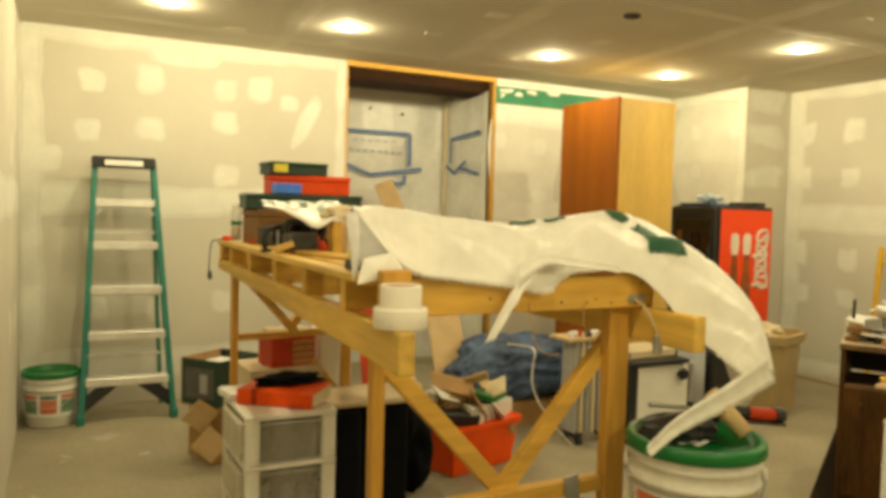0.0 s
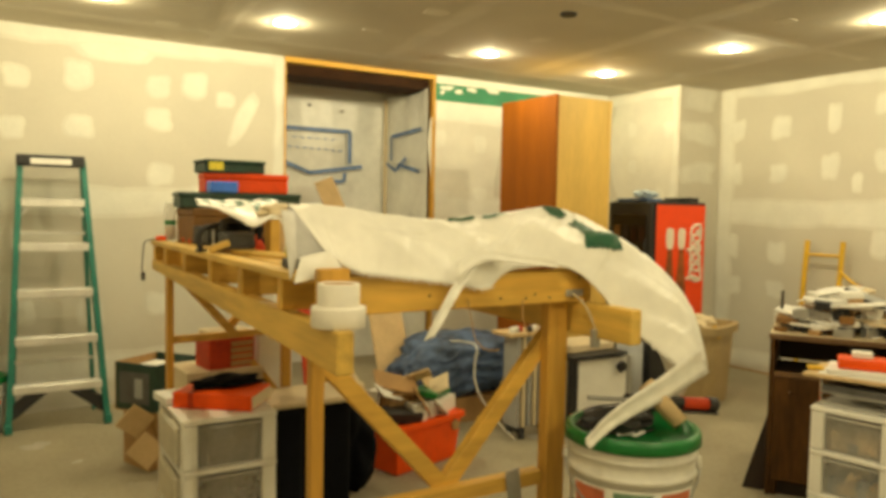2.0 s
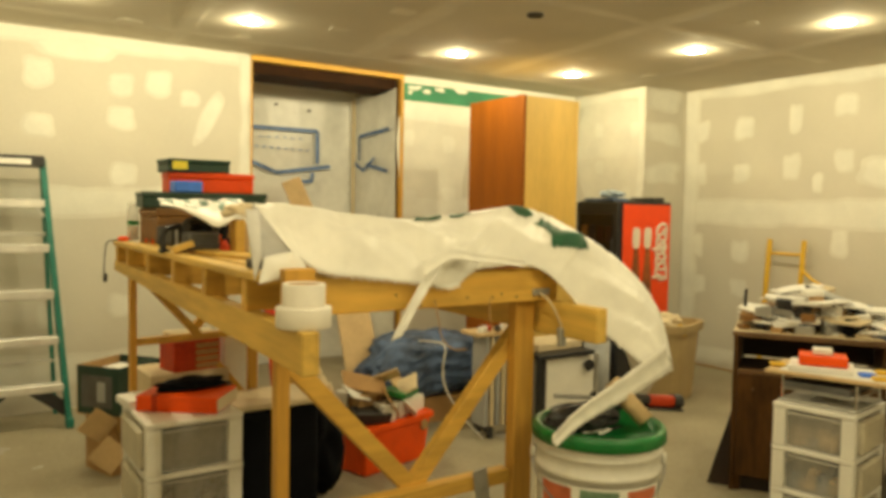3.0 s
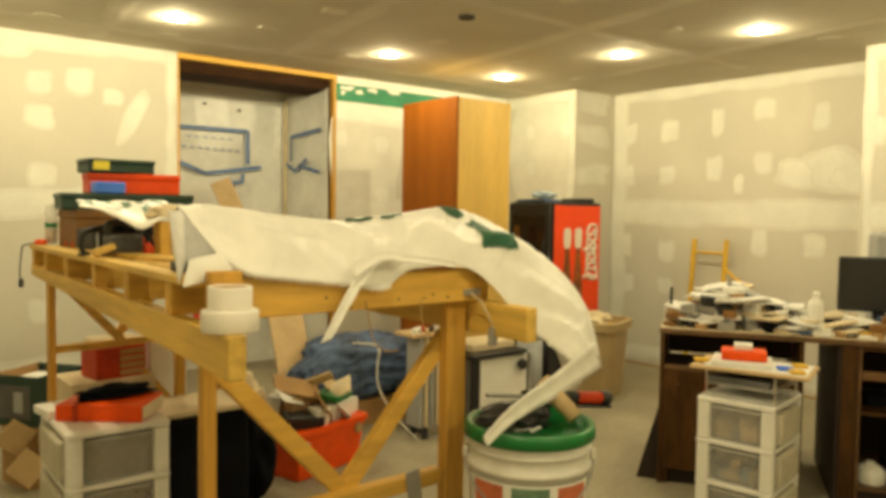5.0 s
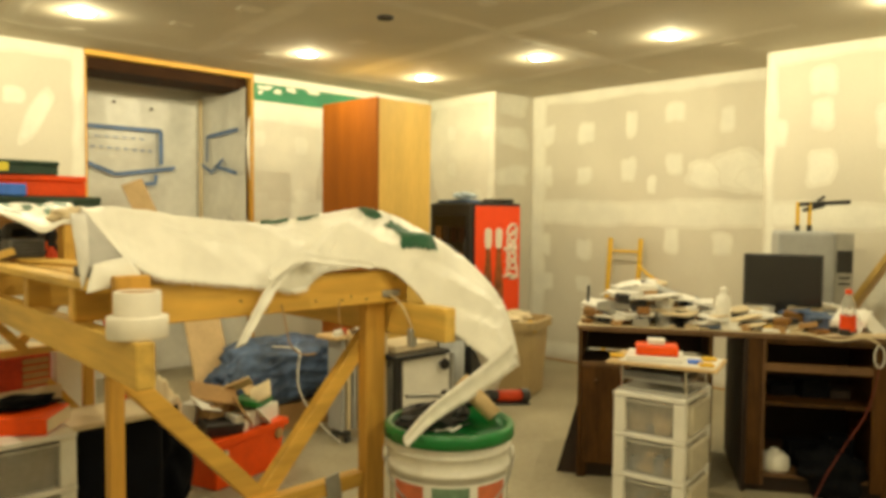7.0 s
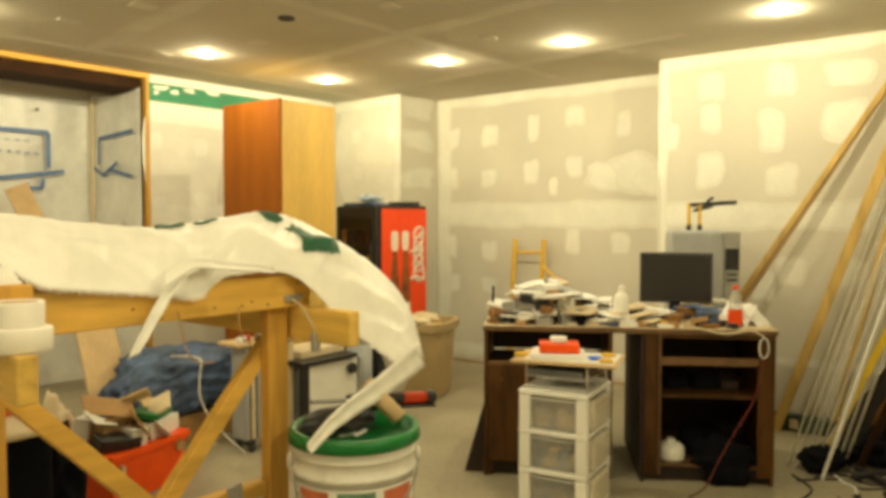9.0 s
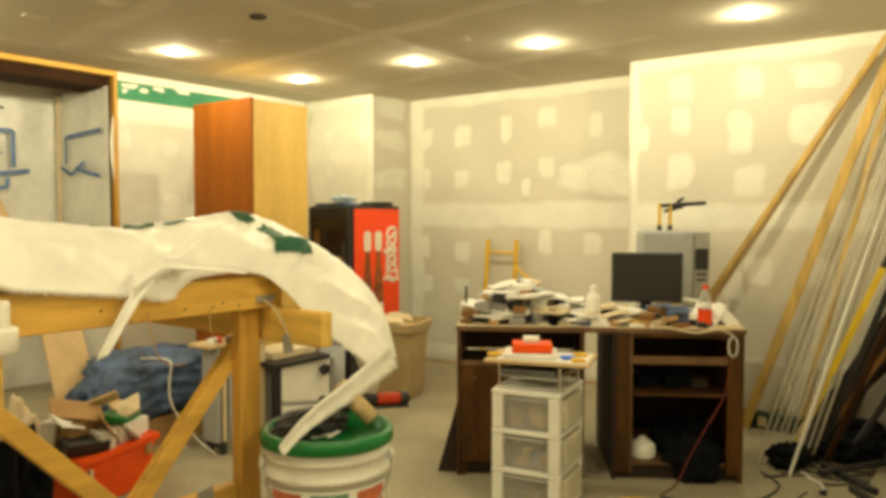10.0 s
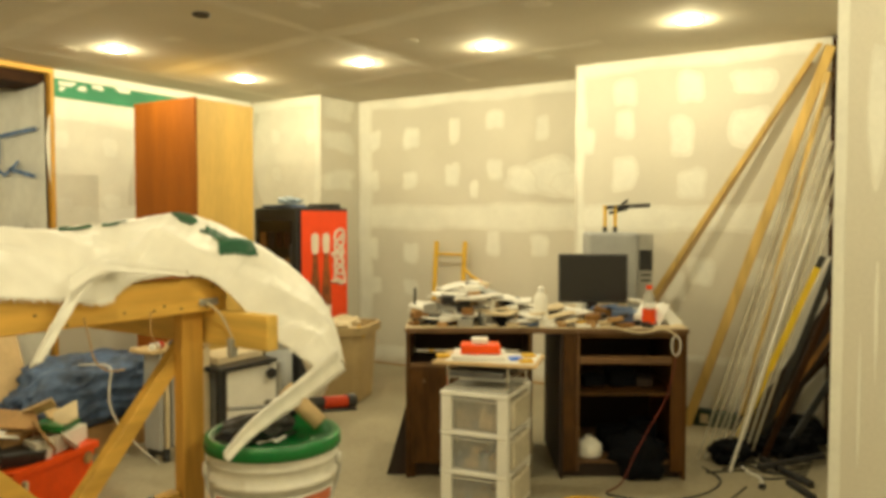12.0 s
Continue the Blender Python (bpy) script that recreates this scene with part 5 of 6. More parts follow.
# ---- on and round the near drawer tower ----
ob_ = carton("orange_tool_carton", 0.79, 2.85, zt1, 0.30, 0.21, 0.058, -38, M_orange, "bright orange tool carton on the drawer tower")
part("cream_panel", boxed(0.151, 0.1535, -0.10, 0.10, 0.006, 0.052, 0.001), M_manila, ob_, local=True)
part("strap", boxed(-0.09, -0.07, -0.108, 0.108, -0.0, 0.061, 0.001), M_redm, ob_, local=True)
lump("black_glove", 0.81, 2.87, zt1 + 0.059, 0.12, 0.055, 0.022, M_navy, "limp black work glove on the orange carton", "glove", 0.5, 2.4, 2.0)
carton("paper_stack", 0.66, 2.97, zt1, 0.16, 0.14, 0.03, 8, M_paperw, "stack of loose papers on the drawer tower", "paper")
rc = carton("red_parts_cabinet", 0.938, 3.36, 0.63, 0.212, 0.15, 0.132, 10, M_redm, "dark red metal cabinet with small drawers", "parts cabinet")
for i in range(4):
    part("small_drawer", boxed(-0.01, 0.096, -0.0795, -0.0755, 0.010 + 0.029 * i, 0.032 + 0.029 * i, 0.002), M_card, rc, local=True)
carton("white_carton", 0.945, 3.38, 0.7625, 0.20, 0.13, 0.028, 6, M_manila, "pale carton lid on the red cabinet")
carton("storage_carton", 0.91, 3.40, 0.0, 0.34, 0.26, 0.63, 4, M_manila, "tall pale carton behind the drawer tower")
carton("foam_block", 1.16, 3.40, 0.0, 0.16, 0.14, 0.78, 0, M_white, "tall white foam block behind the bench")
bk = thing("black_suitcase", (1.18, 3.0, 0), "black fabric case standing under the bench", "case")
part("shell", boxed(0.97, 1.09, 2.78, 3.06, 0.02, 0.55, 0.03, 3), M_navy, bk)
part("shell", boxed(1.095, 1.33, 2.86, 3.06, 0.02, 0.55, 0.03, 3), M_navy, bk)
part("flat_lid", boxed(0.96, 1.32, 2.80, 3.08, 0.553, 0.575, 0.005), M_manila, bk)
for x in (0.99, 1.28):
    part("wheel", tube([(x, 2.90, 0.02), (x + 0.03, 2.90, 0.02)], 0.02, 12), M_black, bk)
lump("dark_jacket", 1.50, 3.30, 0, 0.11, 0.15, 0.27, M_navy, "dark jacket slumped under the bench", "clothing", 0.4, 2.0, 7.0)
op = open_carton("green_printed_carton", 0.785, 4.10, 0.297, 0.30, 0.26, 0.245, 38, M_dgreen, M_card, "open green printed carton on a cardboard box", flaps=False)
part("side_print", boxed(-0.1535, -0.1505, -0.09, 0.10, 0.04, 0.20, 0.001), M_toolgrey, op, local=True)
part("side_print", boxed(-0.156, -0.154, -0.05, 0.00, 0.07, 0.17, 0.001), M_greyp, op, local=True)
part("inner_paper", boxed(-0.135, 0.135, -0.115, 0.115, 0.195, 0.205, 0.002), M_paperw, op, local=True)
torn = open_carton("torn_carton", 0.79, 4.10, 0.0, 0.24, 0.24, 0.295, 20, M_card, M_card, "torn open cardboard box with loose flaps", flaps=False)
for k_, (fx, fy, fz, ft) in enumerate(((0.655, 3.93, 0.27, 38), (0.70, 3.90, 0.125, 42), (0.77, 3.93, 0.22, 20))):
    bb = boxed(-0.068, 0.068, -0.003, 0.003, -0.068, 0.068, 0.001)
    bmesh.ops.transform(bb, matrix=pose(fx, fy, fz, 18 - 30 * (k_ % 2), ft, 12 - 26 * k_), verts=bb.verts)
    part("flap", bb, M_cardl if k_ < 2 else M_card, torn)

# ---- orange tool box with packaging ----
tb = thing("orange_tool_box", (1.958, 3.461, 0), "bright orange plastic tool box heaped with packaging", "tool box", rz=16.4)
part("tub", square_lathe([(0.215, 0.105, 0), (0.225, 0.115, 0.01), (0.250, 0.138, 0.24), (0.240, 0.128, 0.24), (0.21, 0.10, 0.03)], Matrix.Identity(4), 64, 22), M_orange, tb, local=True)
part("rim", square_lathe([(0.248, 0.136, 0.225), (0.264, 0.152, 0.226), (0.264, 0.152, 0.255), (0.250, 0.138, 0.256), (0.239, 0.127, 0.25)], Matrix.Identity(4), 64, 22), M_orange, tb, local=True)
part("latch", lathe([(0.0, 0.012), (0.025, 0.01), (0.03, 0)], 16, Matrix.Translation((0.19, -0.137, 0.19)) @ pose(0, 0, 0, 90, 0, 0)), M_card, tb, local=True)
part("latch", boxed(-0.20, -0.18, -0.155, -0.13, 0.13, 0.2, 0.004), M_manila, tb, local=True)
TBM = pose(1.958, 3.461, 0, 0, 0, 16.4)


def heap(name, lx, ly, z, w, d, h, turn, mt, label, cat, tilt=0.0, thick=None):
    p = TBM @ Vector((lx, ly, z))
    t_ = thing(name, p, label, cat)
    b = boxed(-w / 2, w / 2, -d / 2, d / 2, 0, h, 0.003)
    bmesh.ops.transform(b, matrix=pose(0, 0, 0, tilt, tilt * 0.6, turn), verts=b.verts)
    part("body", b, mt, t_, local=True)
    return t_


heap("white_carton", 0.14, -0.02, 0.20, 0.24, 0.13, 0.13, 25, M_paperw, "white carton sitting in the tool box", "box")
heap("green_carton", 0.14, 0.0, 0.34, 0.24, 0.14, 0.03, 40, M_lid, "green printed carton on the heap", "box", 8)
heap("white_jug", -0.06, -0.06, 0.14, 0.09, 0.09, 0.20, 10, M_white, "white plastic jug in the tool box", "jug", 6)
heap("torn_card", 0.0, 0.05, 0.36, 0.26, 0.11, 0.012, 20, M_cardl, "torn piece of cardboard packaging", "cardboard", 24)
heap("torn_card", 0.16, -0.04, 0.39, 0.16, 0.12, 0.012, 60, M_manila, "torn piece of cardboard packaging", "cardboard", -30)
heap("torn_card", 0.22, 0.06, 0.37, 0.20, 0.10, 0.012, 15, M_cardl, "torn piece of cardboard packaging", "cardboard", 38)
heap("brown_carton", -0.12, 0.06, 0.20, 0.16, 0.12, 0.20, 18, M_card, "half-crushed brown carton in the heap", "box", 9)
heap("torn_card", -0.10, 0.03, 0.43, 0.24, 0.14, 0.012, -12, M_card, "torn brown cardboard flap on the heap", "cardboard", 26)
heap("torn_card", -0.02, -0.08, 0.34, 0.16, 0.13, 0.012, 48, M_card, "torn brown cardboard flap on the heap", "cardboard", 52)
heap("torn_card", 0.04, 0.02, 0.44, 0.17, 0.10, 0.012, -30, M_cardl, "torn brown cardboard flap on the heap", "cardboard", -34)
heap("paper_scrap", -0.18, 0.0, 0.40, 0.15, 0.10, 0.008, 20, M_paperw, "crumpled white paper scrap on the heap", "paper", 30)
heap("paper_scrap", 0.10, -0.10, 0.28, 0.13, 0.10, 0.008, 70, M_paperw, "crumpled white paper scrap on the heap", "paper", 48)
heap("crushed_paper", -0.2, 0.1, 0.24, 0.09, 0.07, 0.16, 40, M_paperw, "crumpled white paper in the heap", "paper", 7)
heap("black_tray", -0.14, -0.05, 0.26, 0.2, 0.1, 0.06, 0, M_black, "black plastic tray in the heap", "tray", 12)
lump("packing_paper", 1.74, 3.78, 0.0, 0.09, 0.09, 0.24, M_manila, "crumpled pale packing paper behind the tool box", "paper", 0.5, 2.2, 12.0)
pl = thing("plywood_offcut", (2.1, 4.1, 0), "plywood offcut leaning behind the bench", "board")
part("board", beam((2.24, 4.06, 0.0), (2.36, 4.75, 1.02), 0.24, 0.018, 0.002, up=(0, -0.8, 0.5)), M_cardl, pl)
rd = thing("red_board", (1.62, 4.3, 0), "reddish board standing behind the bench", "board")
part("board", beam((1.70, 4.10, 0.0), (1.72, 4.42, 0.95), 0.14, 0.02, 0.002, up=(0, -0.9, 0.3)), M_redm, rd)

# ---- blue cover over a brown carton ----
carton("brown_base_carton", 2.74, 4.12, 0.0, 0.62, 0.36, 0.16, -5, M_card, "low brown carton under the blue cover")
bc = thing("blue_cover", (2.56, 4.12, 0.2), "rumpled blue fabric cover over stored goods", "cover")
b = bmesh.new()
bmesh.ops.create_icosphere(b, subdivisions=5, radius=1)
for v in b.verts:
    n = v.co.copy()
    f1 = noise.noise(n * 1.7 + Vector((4, 0, 0)))
    f2 = abs(noise.noise(n * 3.6 + Vector((0, 9, 0))))
    f3 = abs(noise.noise(n * 7.5 + Vector((2, 5, 0))))
    k = 1 + 0.24 * f1 - 0.24 * f2 - 0.10 * f3
    q = 4.0
    c = (abs(n.x) ** q + abs(n.y) ** q + abs(n.z) ** q) ** (-1 / q)
    p = Vector((n.x * 0.44 * c * k, n.y * 0.23 * c * k, n.z * 0.20 * c * k))
    p.z = max(p.z, -0.185) - (0.16 * max(0, -p.x - 0.1) if p.z > -0.1 else 0.0)
    v.co = p + Vector((2.64, 4.10, 0.345))
part("fabric", b, M_bluetarp, bc, smooth=True)
part("tie_cord", tube(curve_points([(2.40, 3.80, 0.56), (2.335, 3.44, 0.60), (2.322, 3.42, 0.50), (2.324, 3.42, 0.41), (2.36, 3.42, 0.32), (2.41, 3.42, 0.25), (2.50, 3.42, 0.14), (2.578, 3.42, 0.065), (2.62, 3.44, 0.03)]), 0.0045, 6), M_white, bc)

# ---- oil radiator ----
rad = thing("oil_radiator", (2.84, 3.56, 0), "pale finned oil-filled radiator on castors", "radiator")
for i in range(7):
    part("fin", boxed(2.668 + 0.042 * i, 2.693 + 0.042 * i, 3.49, 3.63, 0.07, 0.61, 0.011, 2), M_manila if i % 2 else M_greyp, rad)
part("control_box", boxed(2.965, 3.015, 3.49, 3.63, 0.08, 0.60, 0.008, 2), M_manila, rad)
for x in (2.70, 2.94):
    part("castor", tube([(x, 3.50, 0.02), (x + 0.025, 3.50, 0.02)], 0.02, 12), M_black, rad)
    part("castor", tube([(x, 3.62, 0.02), (x + 0.025, 3.62, 0.02)], 0.02, 12), M_black, rad)
    part("axle", boxed(x - 0.01, x + 0.035, 3.49, 3.63, 0.035, 0.069, 0.004), M_black, rad)
ty = thing("metal_tray", (2.83, 3.56, 0.611), "shallow wooden tray with odd parts on the radiator", "tray")
part("tray", boxed(2.60, 3.02, 3.47, 3.66, 0.611, 0.632, 0.004), M_cardl, ty)
for i in range(9):
    part("odd_part", lathe([(0, 0), (0.018, 0), (0.02, 0.02), (0.012, 0.035), (0, 0.036)], 10, Matrix.Translation((2.64 + 0.042 * i, 3.51 + 0.02 * (i % 3), 0.632))), [M_white, M_alu, M_redm, M_black][i % 4], ty)

# ---- white machine on a stand ----
mc = thing("portable_saw_stand", (3.3, 3.6, 0), "white panelled bench machine with a black knob", "machine")
part("front_panel", boxed(3.055, 3.45, 3.395, 3.41, 0.03, 0.452, 0.004), M_white, mc)
part("body", boxed(3.04, 3.46, 3.411, 3.72, 0.03, 0.45, 0.01, 2), M_greyp, mc)
part("side_post", boxed(2.985, 3.045, 3.385, 3.42, 0.0, 0.458, 0.006), M_black, mc)
part("side_post", boxed(3.458, 3.485, 3.385, 3.41, 0.0, 0.458, 0.006), M_steel, mc)
part("table_plate", boxed(2.97, 3.42, 3.36, 3.76, 0.46, 0.488, 0.004), M_black, mc)
part("knob", lathe([(0, 0.05), (0.030, 0.048), (0.040, 0.03), (0.024, 0.012), (0.02, 0)], 7, Matrix.Translation((3.375, 3.394, 0.395)) @ pose(0, 0, 0, 90, 0, 0)), M_black, mc)
part("motor", tube([(3.575, 3.50, 0.03), (3.575, 3.50, 0.51)], 0.085, 22), M_greyp, mc, smooth=True)
part("motor_cap", tube([(3.575, 3.50, 0.51), (3.575, 3.50, 0.545)], 0.07, 22), M_steel, mc)
part("dust_hood", boxed(3.675, 3.85, 3.42, 3.62, 0.24, 0.495, 0.012, 2), M_black, mc)
part("hood_stand", boxed(3.71, 3.80, 3.46, 3.58, 0.0, 0.24, 0.006), M_toolgrey, mc)
carton("flat_carton", 3.22, 3.58, 0.4885, 0.38, 0.24, 0.045, 4, M_manila, "flat pale carton on the machine table")

# ---- trays on the far drawer tower ----
TM = pose(2.885, 1.81, 0, 0, 0, -80)


def tw(lx, ly, z):
    return TM @ Vector((lx, ly, z))


tr1 = thing("letter_tray", tw(0.16, 0.18, zt2), "clear and chrome letter tray on the drawer tower", "letter tray", rz=-80)
part("lower_tray", boxed(-0.15, 0.15, -0.16, 0.16, 0.0, 0.014, 0.003), M_frost, tr1, local=True)
for x in (-0.14, 0.14):
    for y in (-0.14, 0.14):
        part("post", tube([(x, y, 0.014), (x, y, 0.112)], 0.006, 8), M_chrome, tr1, local=True)
part("mid_tray", boxed(-0.145, 0.145, -0.145, 0.145, 0.050, 0.058, 0.003), M_frost, tr1, local=True)
part("dark_folder", boxed(-0.14, 0.12, -0.14, 0.14, 0.0585, 0.085, 0.003), M_toolgrey, tr1, local=True)
brd = thing("clip_board", tw(0.17, 0.18, zt2 + 0.113), "wooden board with loose papers on the tray", "board", rz=-72)
part("board", boxed(-0.235, 0.235, -0.15, 0.15, 0.0, 0.014, 0.003), M_cardl, brd, local=True)
zb = zt2 + 0.128
rbx = thing("red_case", tw(0.13, 0.16, zb + 0.0245), "bright red small case with a white lid", "case", rz=-58)
part("body", boxed(-0.09, 0.09, -0.06, 0.06, 0.0, 0.042, 0.008, 2), M_orange, rbx, local=True)
part("white_lid", boxed(-0.04, 0.035, -0.03, 0.03, 0.0425, 0.068, 0.006, 2), M_white, rbx, local=True)
carton("paper_sheets", *tw(0.19, 0.18, zb), 0.40, 0.25, 0.002, -72, M_paperw, "loose white paper sheets on the board", "paper")
carton("paper_stack", *tw(0.12, 0.17, zb + 0.0022), 0.24, 0.2, 0.021, -62, M_paperw, "stack of white papers on the board", "paper")
for lx, ly, mt, nm in ((-0.03, 0.10, M_yellow, "orange_tape_roll"), (0.36, 0.12, M_yellow, "orange_tape_roll"), (0.33, 0.26, M_yellow, "orange_tape_roll"), (0.30, 0.16, M_bluep, "blue_card")):
    carton(nm, *tw(lx, ly, zb + 0.0022), 0.06, 0.05, 0.014, -50, mt, "small bright coloured pack on the board", "packet")

# ---- desk clutter ----
rg = random.Random(11)
PAL = [(M_paperw, "loose white paper sheets", "paper_sheets"), (M_manila, "manila folder with papers", "manila_folder"), (M_greyp, "grey plastic part", "plastic_part"),
       (M_black, "small black electronic device", "electronic_device"), (M_card, "brown cardboard packet", "card_packet"), (M_white, "white plastic piece", "plastic_piece"),
       (M_steel, "metal bracket part", "metal_part"), (M_casewood, "dark brown small box", "small_box"), (M_bluetarp, "blue grey notebook", "notebook")]


def pile(cx, cy, rx, ry, count, hmax, flat, weights=(9, 6, 4, 5, 6, 5, 4, 2, 1)):
    """Stacks items upward where they overlap."""
    placed = []
    for i in range(count):
        mt, lb_, nm = PAL[rg.choices(range(len(PAL)), weights=weights)[0]]
        sheetlike = nm in ("paper_sheets", "manila_folder", "notebook")
        w = rg.uniform(0.11, 0.21) if sheetlike else rg.uniform(0.035, 0.10)
        d = w * rg.uniform(0.6, 0.8) if sheetlike else rg.uniform(0.03, 0.07)
        h = rg.uniform(0.006, 0.022) if sheetlike else rg.uniform(0.02, 0.05)
        x = cx + rg.uniform(-1, 1) * rx
        y = cy + rg.uniform(-1, 1) * ry
        x = min(max(x, 0.02 + w / 2), DL - w / 2 - 0.01)
        y = min(max(y, 0.02 + d / 2), DD - d / 2 - 0.02)
        z = DH
        for (px, py, pw, pd, pz) in placed:
            if abs(px - x) < (pw + w) * 0.42 and abs(py - y) < (pd + d) * 0.42:
                z = max(z, pz)
        if z + h > DH + 0.03 + hmax * max(0.0, 1.05 - abs(x - cx) / (rx * 1.15)):
            continue
        placed.append((x, y, w, d, z + h))
        t_ = dthing(nm, x, y, z + 0.0006, lb_ + " on the cluttered desk", nm.replace("_", " "), rg.uniform(-40, 40), "desk clutter")
        b = boxed(-w / 2, w / 2, -d / 2, d / 2, 0, h - 0.0006, min(0.004, h * 0.3))
        if sheetlike and flat:
            for v in b.verts:
                v.co.z += 0.012 * (v.co.x / w + 0.5) ** 2
        if z > DH + 0.01:
            bmesh.ops.transform(b, matrix=pose(0, 0, 0.004, rg.uniform(-11, 11), rg.uniform(-13, 13), 0), verts=b.verts)
        part("body", b, mt, t_, local=True)
    return placed


pile(0.34, 0.30, 0.34, 0.22, 150, 0.17, True)
pile(0.75, 0.35, 0.25, 0.26, 34, 0.07, True)
pile(1.10, 0.18, 0.30, 0.12, 26, 0.075, False)
pile(1.20, 0.52, 0.18, 0.10, 10, 0.10, False)
pile(0.36, 0.16, 0.34, 0.12, 46, 0.075, False)
pile(0.72, 0.14, 0.12, 0.10, 16, 0.05, False)
pile(0.40, 0.08, 0.38, 0.06, 34, 0.05, False, (0, 0, 3, 4, 6, 3, 4, 2, 1))
pile(1.05, 0.09, 0.26, 0.07, 26, 0.05, False, (0, 0, 4, 6, 3, 2, 5, 1, 1))
pile(1.12, 0.30, 0.20, 0.08, 14, 0.06, False, (0, 1, 4, 6, 2, 2, 4, 0, 1))
st = dthing("slanted_binder", 0.44, 0.24, DH + 0.08, "dark binder lying tilted on the paper pile", "binder")
b = boxed(-0.13, 0.13, -0.09, 0.09, 0.0, 0.02, 0.003)
bmesh.ops.transform(b, matrix=pose(0, 0, 0.06, 8, 20, 12), verts=b.verts)
part("cover", b, M_navy, st, local=True)
b = boxed(-0.12, 0.12, -0.085, 0.085, 0.0205, 0.028, 0.002)
bmesh.ops.transform(b, matrix=pose(0, 0, 0.06, 8, 20, 12), verts=b.verts)
part("pages", b, M_greyp, st, local=True)
wpz = dthing("bent_paper", 0.30, 0.28, DH + 0.165, "curled white paper on top of the pile", "paper")
b = bmesh.new()
g = []
for i in range(13):
    g.append([b.verts.new((-0.12 + 0.02 * i, -0.07 + 0.035 * j, 0.03 * math.sin(i / 12 * 3.0) + 0.004 * j)) for j in range(5)])
for p, q in zip(g, g[1:]):
    for j in range(4):
        b.faces.new((p[j], q[j], q[j + 1], p[j + 1]))
part("sheet", b, M_paperw, wpz, local=True, smooth=True).modifiers.new("thickness", "SOLIDIFY").thickness = 0.003
pn = dthing("upright_pen", 0.04, 0.16, DH, "dark pen standing in a small holder", "pen")
part("holder", lathe([(0, 0), (0.022, 0), (0.024, 0.06), (0.018, 0.065)], 14, cap=False), M_manila, pn, local=True)
part("pen", tube([(0, 0, 0.01), (0.004, 0, 0.19)], 0.007, 8), M_black, pn, local=True)
bt = dthing("spray_bottle", 0.71, 0.12, DH, "white translucent plastic bottle with a narrow cap", "bottle")
part("bottle", lathe([(0, 0.0), (0.034, 0), (0.037, 0.008), (0.037, 0.135), (0.030, 0.158), (0.016, 0.17), (0.016, 0.18)], 24, cap=False), M_white, bt, local=True, smooth=True)
part("cap", lathe([(0.016, 0.176), (0.017, 0.198), (0.008, 0.205), (0, 0.206)], 16, cap=False), M_white, bt, local=True)
sb = dthing("soda_bottle", 1.265, 0.06, DH, "clear drinks bottle with red cap and red label", "bottle")
part("bottle", lathe([(0, 0.0), (0.028, 0), (0.034, 0.01), (0.034, 0.09), (0.030, 0.11), (0.034, 0.13), (0.024, 0.17), (0.013, 0.19), (0.013, 0.20)], 24, cap=False), M_frost, sb, local=True, smooth=True)
part("label_band", lathe([(0.0355, 0.02), (0.0355, 0.095)], 24, cap=False), M_redbox, sb, local=True, smooth=True)
part("cap", lathe([(0.016, 0.196), (0.016, 0.216), (0, 0.218)], 16, cap=False), M_redbox, sb, local=True)
hs = dthing("paper_tent", 1.35, 0.15, DH, "white folded paper standing like a tent", "paper")
part("panel", beam((-0.10, -0.05, 0.002), (-0.02, 0.03, 0.11), 0.17, 0.003, 0.001), M_paperw, hs, local=True)
part("panel", beam((0.08, -0.03, 0.002), (-0.01, 0.034, 0.109), 0.17, 0.003, 0.001), M_paperw, hs, local=True)
bx_ = dthing("blue_grey_block", 1.14, 0.12, DH, "blue grey plastic device on the desk", "device", 15)
part("body", boxed(-0.05, 0.05, -0.035, 0.035, 0, 0.075, 0.008, 2), M_bluetarp, bx_, local=True)
nv = dthing("navy_canister", 0.50, 0.07, DH, "dark blue canister at the desk edge", "canister")
part("body", lathe([(0, 0), (0.026, 0), (0.027, 0.07), (0.022, 0.078), (0, 0.079)], 20, cap=False), M_navy, nv, local=True, smooth=True)
yt = dthing("yellow_tool", 0.93, 0.08, DH, "yellow hand tool at the desk edge", "tool", 20)
part("body", boxed(-0.045, 0.045, -0.018, 0.018, 0, 0.028, 0.008, 2), M_yellow, yt, local=True)
lp = thing("looped_cable", dw(1.38, -0.01, 0.72), "pale looped cable hanging over the desk edge", "cable")
part("cable", tube([dw(1.385 + 0.022 * math.cos(a), -0.016, 0.70 + 0.05 * math.sin(a)) for a in [2 * math.pi * i / 22 for i in range(23)]], 0.0038, 6), M_white, lp)
part("draped_cable", tube(curve_points([dw(1.0, 0.05, DH + 0.006), dw(1.08, -0.008, DH + 0.004), dw(1.2, -0.014, DH - 0.018), dw(1.32, -0.012, DH), dw(1.385, -0.012, 0.755)]), 0.006, 6), M_manila, lp)
oc = thing("extension_cable", dw(1.37, -0.02, 0.4), "orange extension cable hanging down the desk front", "cable")
part("cord", tube(curve_points([dw(1.385, -0.014, 0.66), dw(1.37, -0.02, 0.56), dw(1.33, -0.022, 0.42), dw(1.25, -0.03, 0.28), dw(1.17, -0.05, 0.14), dw(1.10, -0.09, 0.02), dw(1.0, -0.2, 0.008)]), 0.0036, 6), M_orangew, oc)
lump("black_bag", 3.97, 1.27, 0.0, 0.155, 0.155, 0.12, M_navy, "black bag slumped on the floor by the desk", "bag", 0.4, 2.0, 4.0)
